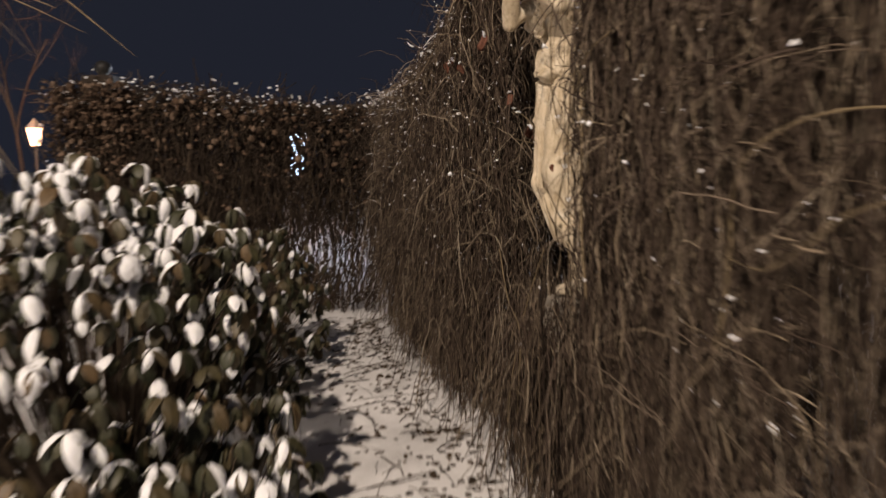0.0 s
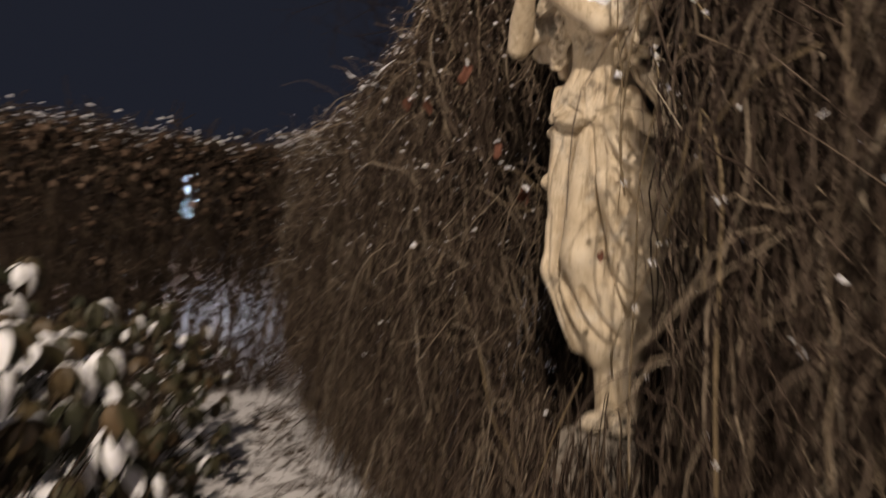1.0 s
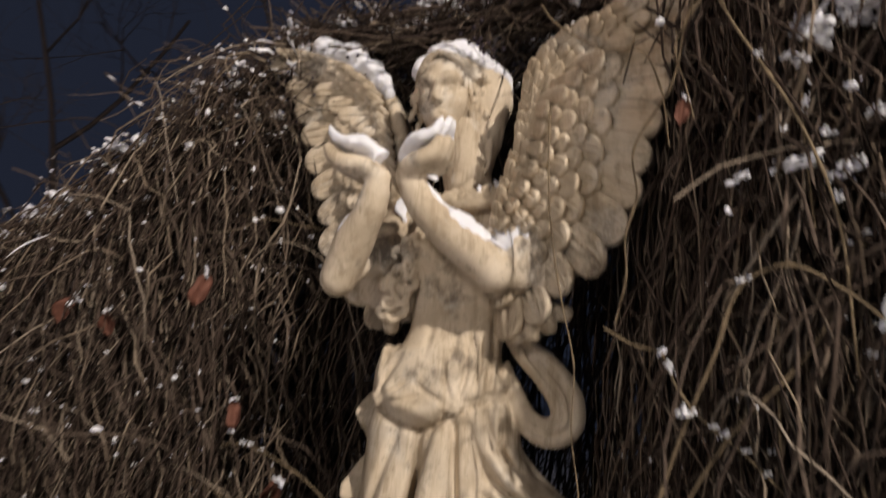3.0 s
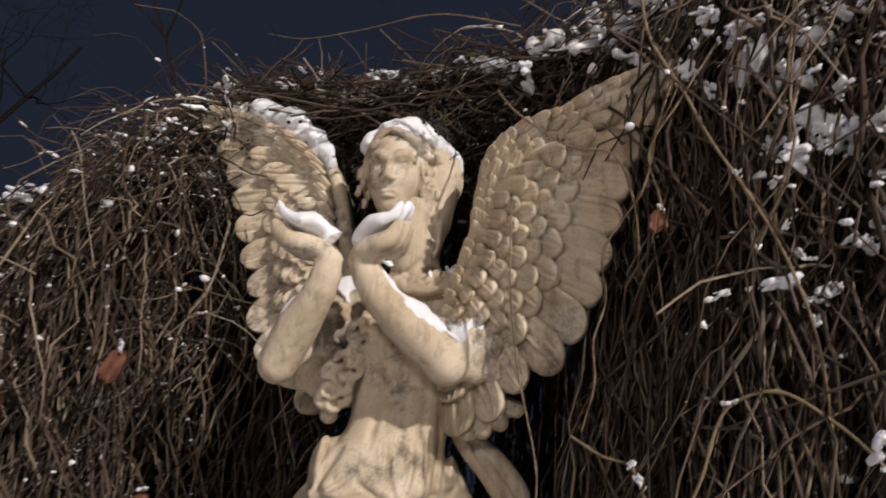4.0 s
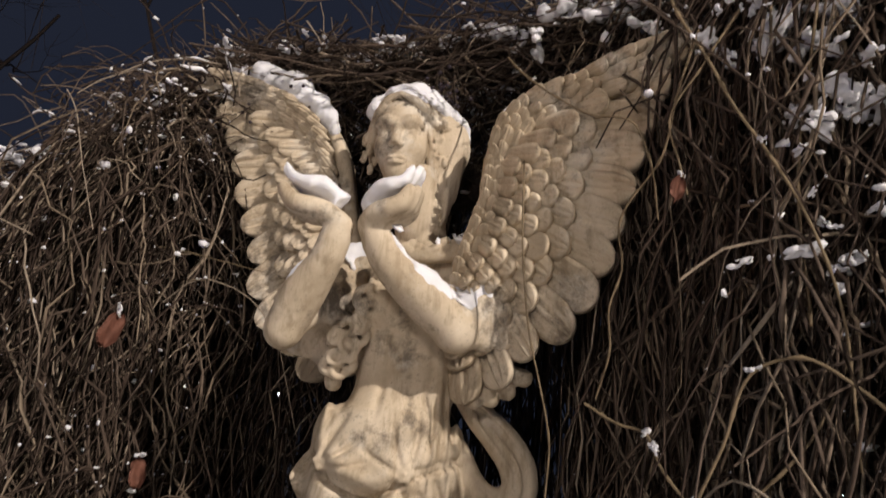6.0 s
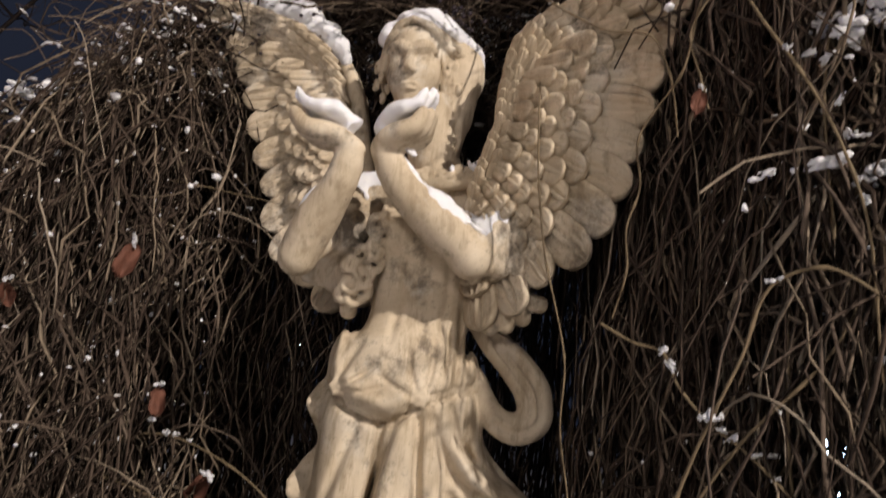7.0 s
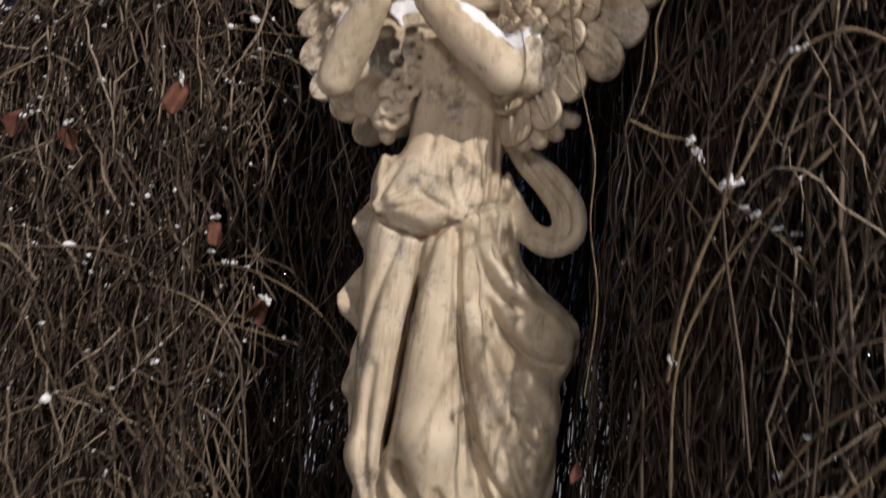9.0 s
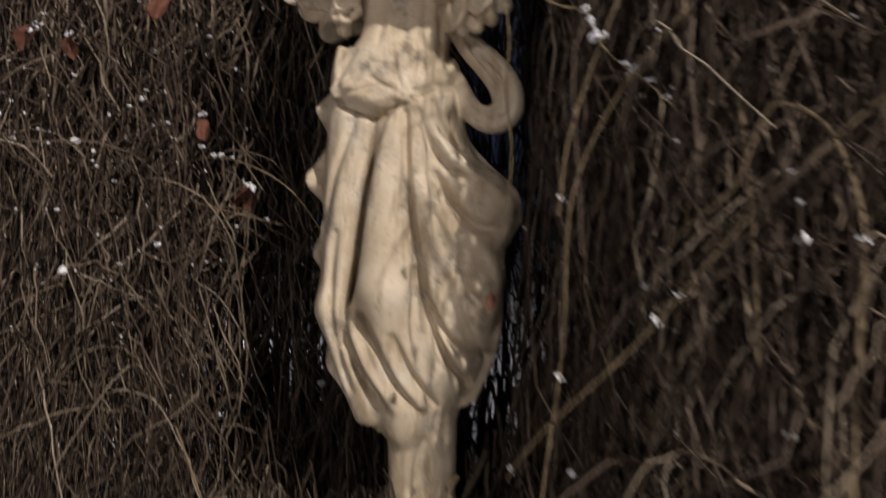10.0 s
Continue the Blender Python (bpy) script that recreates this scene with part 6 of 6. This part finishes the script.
withered_leaf((0.225, 4.0, 2.085), 0.080, (10, 12, -35), 1)
withered_leaf((0.46, 3.92, 1.595), 0.080, (60, 20, -30), 2)
withered_leaf((0.06, 4.45, 2.02), 0.080, (0, 25, -40), 3)
withered_leaf((0.10, 4.30, 1.98), 0.064, (20, -15, -30), 4)
withered_leaf((-0.27, 6.10, 0.62), 0.104, (20, 10, 0), 5)
withered_leaf((0.46, 2.835, 2.335), 0.044, (0, 10, -60), 6)
withered_leaf((0.36, 4.02, 1.78), 0.064, (10, -10, -40), 7)
withered_leaf((0.20, 4.35, 1.42), 0.056, (10, 20, -40), 8, False)
withered_leaf((-0.02, 5.0, 1.75), 0.072, (20, 10, -20), 9)
withered_leaf((0.45, 3.02, 1.40), 0.032, (0, 10, -40), 10, False)
withered_leaf((0.06, 4.75, 1.2), 0.056, (10, -30, -20), 11, False)

# clumps of snow hanging on the near side of the mat
rng = np.random.RandomState(77)
for x, y, z, r in ((0.55, 2.60, 2.185, 0.022), (0.62, 2.72, 2.62, 0.05), (0.60, 2.66, 2.56, 0.035), (0.56, 2.60, 2.45, 0.04), (0.57, 2.56, 2.42, 0.035), (0.55, 2.63, 2.39, 0.025), (0.56, 2.52, 2.28, 0.025), (0.55, 2.55, 2.25, 0.02),
                   (0.62, 2.83, 2.64, 0.03), (0.62, 2.60, 2.62, 0.04), (0.64, 2.5, 2.6, 0.045), (0.58, 2.68, 2.43, 0.018), (0.62, 2.45, 2.5, 0.035), (0.44, 2.78, 1.83, 0.012), (0.66, 3.0, 2.78, 0.035),
                   (0.60, 4.12, 2.83, 0.045), (0.56, 4.08, 2.80, 0.03), (0.33, 4.2, 2.62, 0.022), (0.30, 4.24, 2.58, 0.018), (0.72, 3.55, 2.80, 0.04), (0.70, 3.35, 2.86, 0.05), (0.68, 3.2, 2.9, 0.045)):
    x = x - 0.06 if y < 2.9 else x
    snow_clump((x, y, z + 0.005), r * 0.8, int(x * 1000 + y * 777 + z * 55), "clump of white snow caught on the vine mat", "snow clumps on the mat")
    snow_clump((x + rng.normal(0, 0.6) * r, y + rng.normal(0, 1.2) * r, z + rng.normal(0, 0.8) * r), r * 0.45, int(x * 500 + y * 333 + z * 99), "clump of white snow caught on the vine mat", "snow clumps on the mat")
    snow_clump((x + rng.normal(0, 0.6) * r, y + rng.normal(0, 1.4) * r, z + rng.normal(0, 0.9) * r), r * 0.4, int(x * 300 + y * 555 + z * 11), "clump of white snow caught on the vine mat", "snow clumps on the mat")


# ---- dried berries on thin stalks over the statue's head ----
def berry_cluster(p, seed):
    rng = np.random.RandomState(seed)
    ob = tagged(new("berry_cluster"), "dried black berries on thin dark stalks", "berries", "dried berries")
    ob.location = p
    n = 9
    c = rng.normal(0, 1, (n, 3)) * np.array([0.022, 0.022, 0.018]) - np.array([0, 0, 0.03])
    v, f = ico()
    me = mesh_from("berry", v * 0.0055, f, BERRY)
    for q in c:
        o = array_part("berry", me, ob)
        o.location = q
    path = np.array([smooth_curve([(0, 0, 0.03), q * 0.4, q], 5) for q in c])
    v, f = tubes(path, np.full((n, 5), 0.0009), 3)
    tagged(array_part("stalk", mesh_from("stalk", v, f, VINE_DARK), ob), kind="stuff")


for i, p in enumerate(((0.52, 3.41, 2.69), (0.53, 3.38, 2.66), (0.50, 3.86, 2.78), (0.45, 4.05, 2.80), (0.47, 4.0, 2.72))):
    berry_cluster(p, 60 + i)


# ---- twigs and leaf litter on the snow ----
def ground_height(x, y):
    p = np.stack([x, y, 0 * x], -1)
    return 0.018 * waves(p, 1, 2.2) + 0.012 * waves(p, 2, 9.0) + 0.06 * np.clip((x - 0.1 + 0.13 * (y - 4)) / 0.8, 0, 1)


def litter():
    rng = np.random.RandomState(5)
    n = 600
    y = rng.uniform(2.2, 6.6, n)
    edge = np.interp(y, [2.0, 3.0, 4.0, 5.0, 6.5], [0.35, 0.2, -0.15, -0.45, -0.75])
    x = edge - rng.gamma(1.3, 0.18, n) + 0.15
    z = ground_height(x, y)
    v, f = blobs(np.c_[x, y, z + 0.004], np.c_[rng.uniform(0.008, 0.026, n), rng.uniform(0.006, 0.02, n), rng.uniform(0.003, 0.008, n)], rng, rough=0.4)
    stuff("leaf_litter", [(v, f)], LITTER, "dark dead leaves scattered on the snow under the vines", "leaf litter")
    m, k = 120, 6
    y = rng.uniform(2.4, 6.8, m)
    x = np.interp(y, [2.0, 3.0, 4.0, 5.0, 6.5], [0.0, -0.1, -0.25, -0.5, -0.8]) + rng.normal(0, 0.24, m)
    a = rng.uniform(0, 6.28, m)
    t = np.linspace(0, 1, k)[None]
    L = rng.uniform(0.06, 0.4, m)[:, None]
    px, py = x[:, None] + np.cos(a)[:, None] * L * t, y[:, None] + np.sin(a)[:, None] * L * t
    px, py = px + np.cumsum(rng.normal(0, 0.008, (m, k)), 1), py + np.cumsum(rng.normal(0, 0.008, (m, k)), 1)
    path = np.stack([px, py, ground_height(px, py) + 0.004 + 0.01 * np.sin(np.pi * t)], -1)
    stuff("fallen_twigs", [tubes(path, rng.uniform(0.0015, 0.004, m)[:, None] * np.ones((1, k)), 3)], VINE_DARK, "thin dark twigs lying on the trodden snow", "twigs")


litter()


# ---- tall dry grass at the path's start ----
def dry_grass():
    ob = tagged(new("dry_grass"), "tall dry grass blades bending over the path, dusted with snow", "grass")
    ob.location = (-0.98, 1.42, 0)
    rng = np.random.RandomState(8)
    tips = [((0.10, 0.0, 1.75), (0.30, 0.02, 1.66)), ((0.16, 0.0, 1.80), (0.38, 0.05, 1.62)), ((0.06, 0.0, 1.72), (0.20, 0.0, 1.42)), ((0.12, 0.02, 1.70), (0.22, 0.0, 1.60)), ((0.0, 0.0, 1.62), (0.19, -0.02, 1.36)), ((0.04, 0.03, 1.78), (0.24, 0.03, 1.71)),
            ((-0.1, 0.1, 1.7), (-0.3, 0.15, 1.5)), ((-0.05, -0.1, 1.6), (-0.1, -0.3, 1.4))]
    for mid, tip in tips:
        c = smooth_curve([(rng.uniform(-0.05, 0.05), rng.uniform(-0.05, 0.05), 0), (rng.uniform(-0.04, 0.04), 0, 0.9), mid, tip], 22)
        w = 0.0055 * np.sin(np.pi * np.linspace(0.12, 1, 22)) ** 0.6 + 0.0006
        d = np.gradient(c, axis=0)
        side = np.cross(d, rng.normal(0, 1, 3))
        side /= np.linalg.norm(side, axis=1, keepdims=True)
        n = np.cross(side, d)
        n /= np.linalg.norm(n, axis=1, keepdims=True)
        v = np.stack([c - side * w[:, None], c + n * w[:, None] * 0.35, c + side * w[:, None], c - n * w[:, None] * 0.15], 1).reshape(-1, 3)
        i = np.arange(len(v)).reshape(22, 4)
        j = np.roll(i, -1, axis=1)
        f = np.stack([i[:-1], j[:-1], j[1:], i[1:]], -1).reshape(-1, 4)
        array_part("blade", mesh_from("blade", v, f, STEM), ob)


dry_grass()
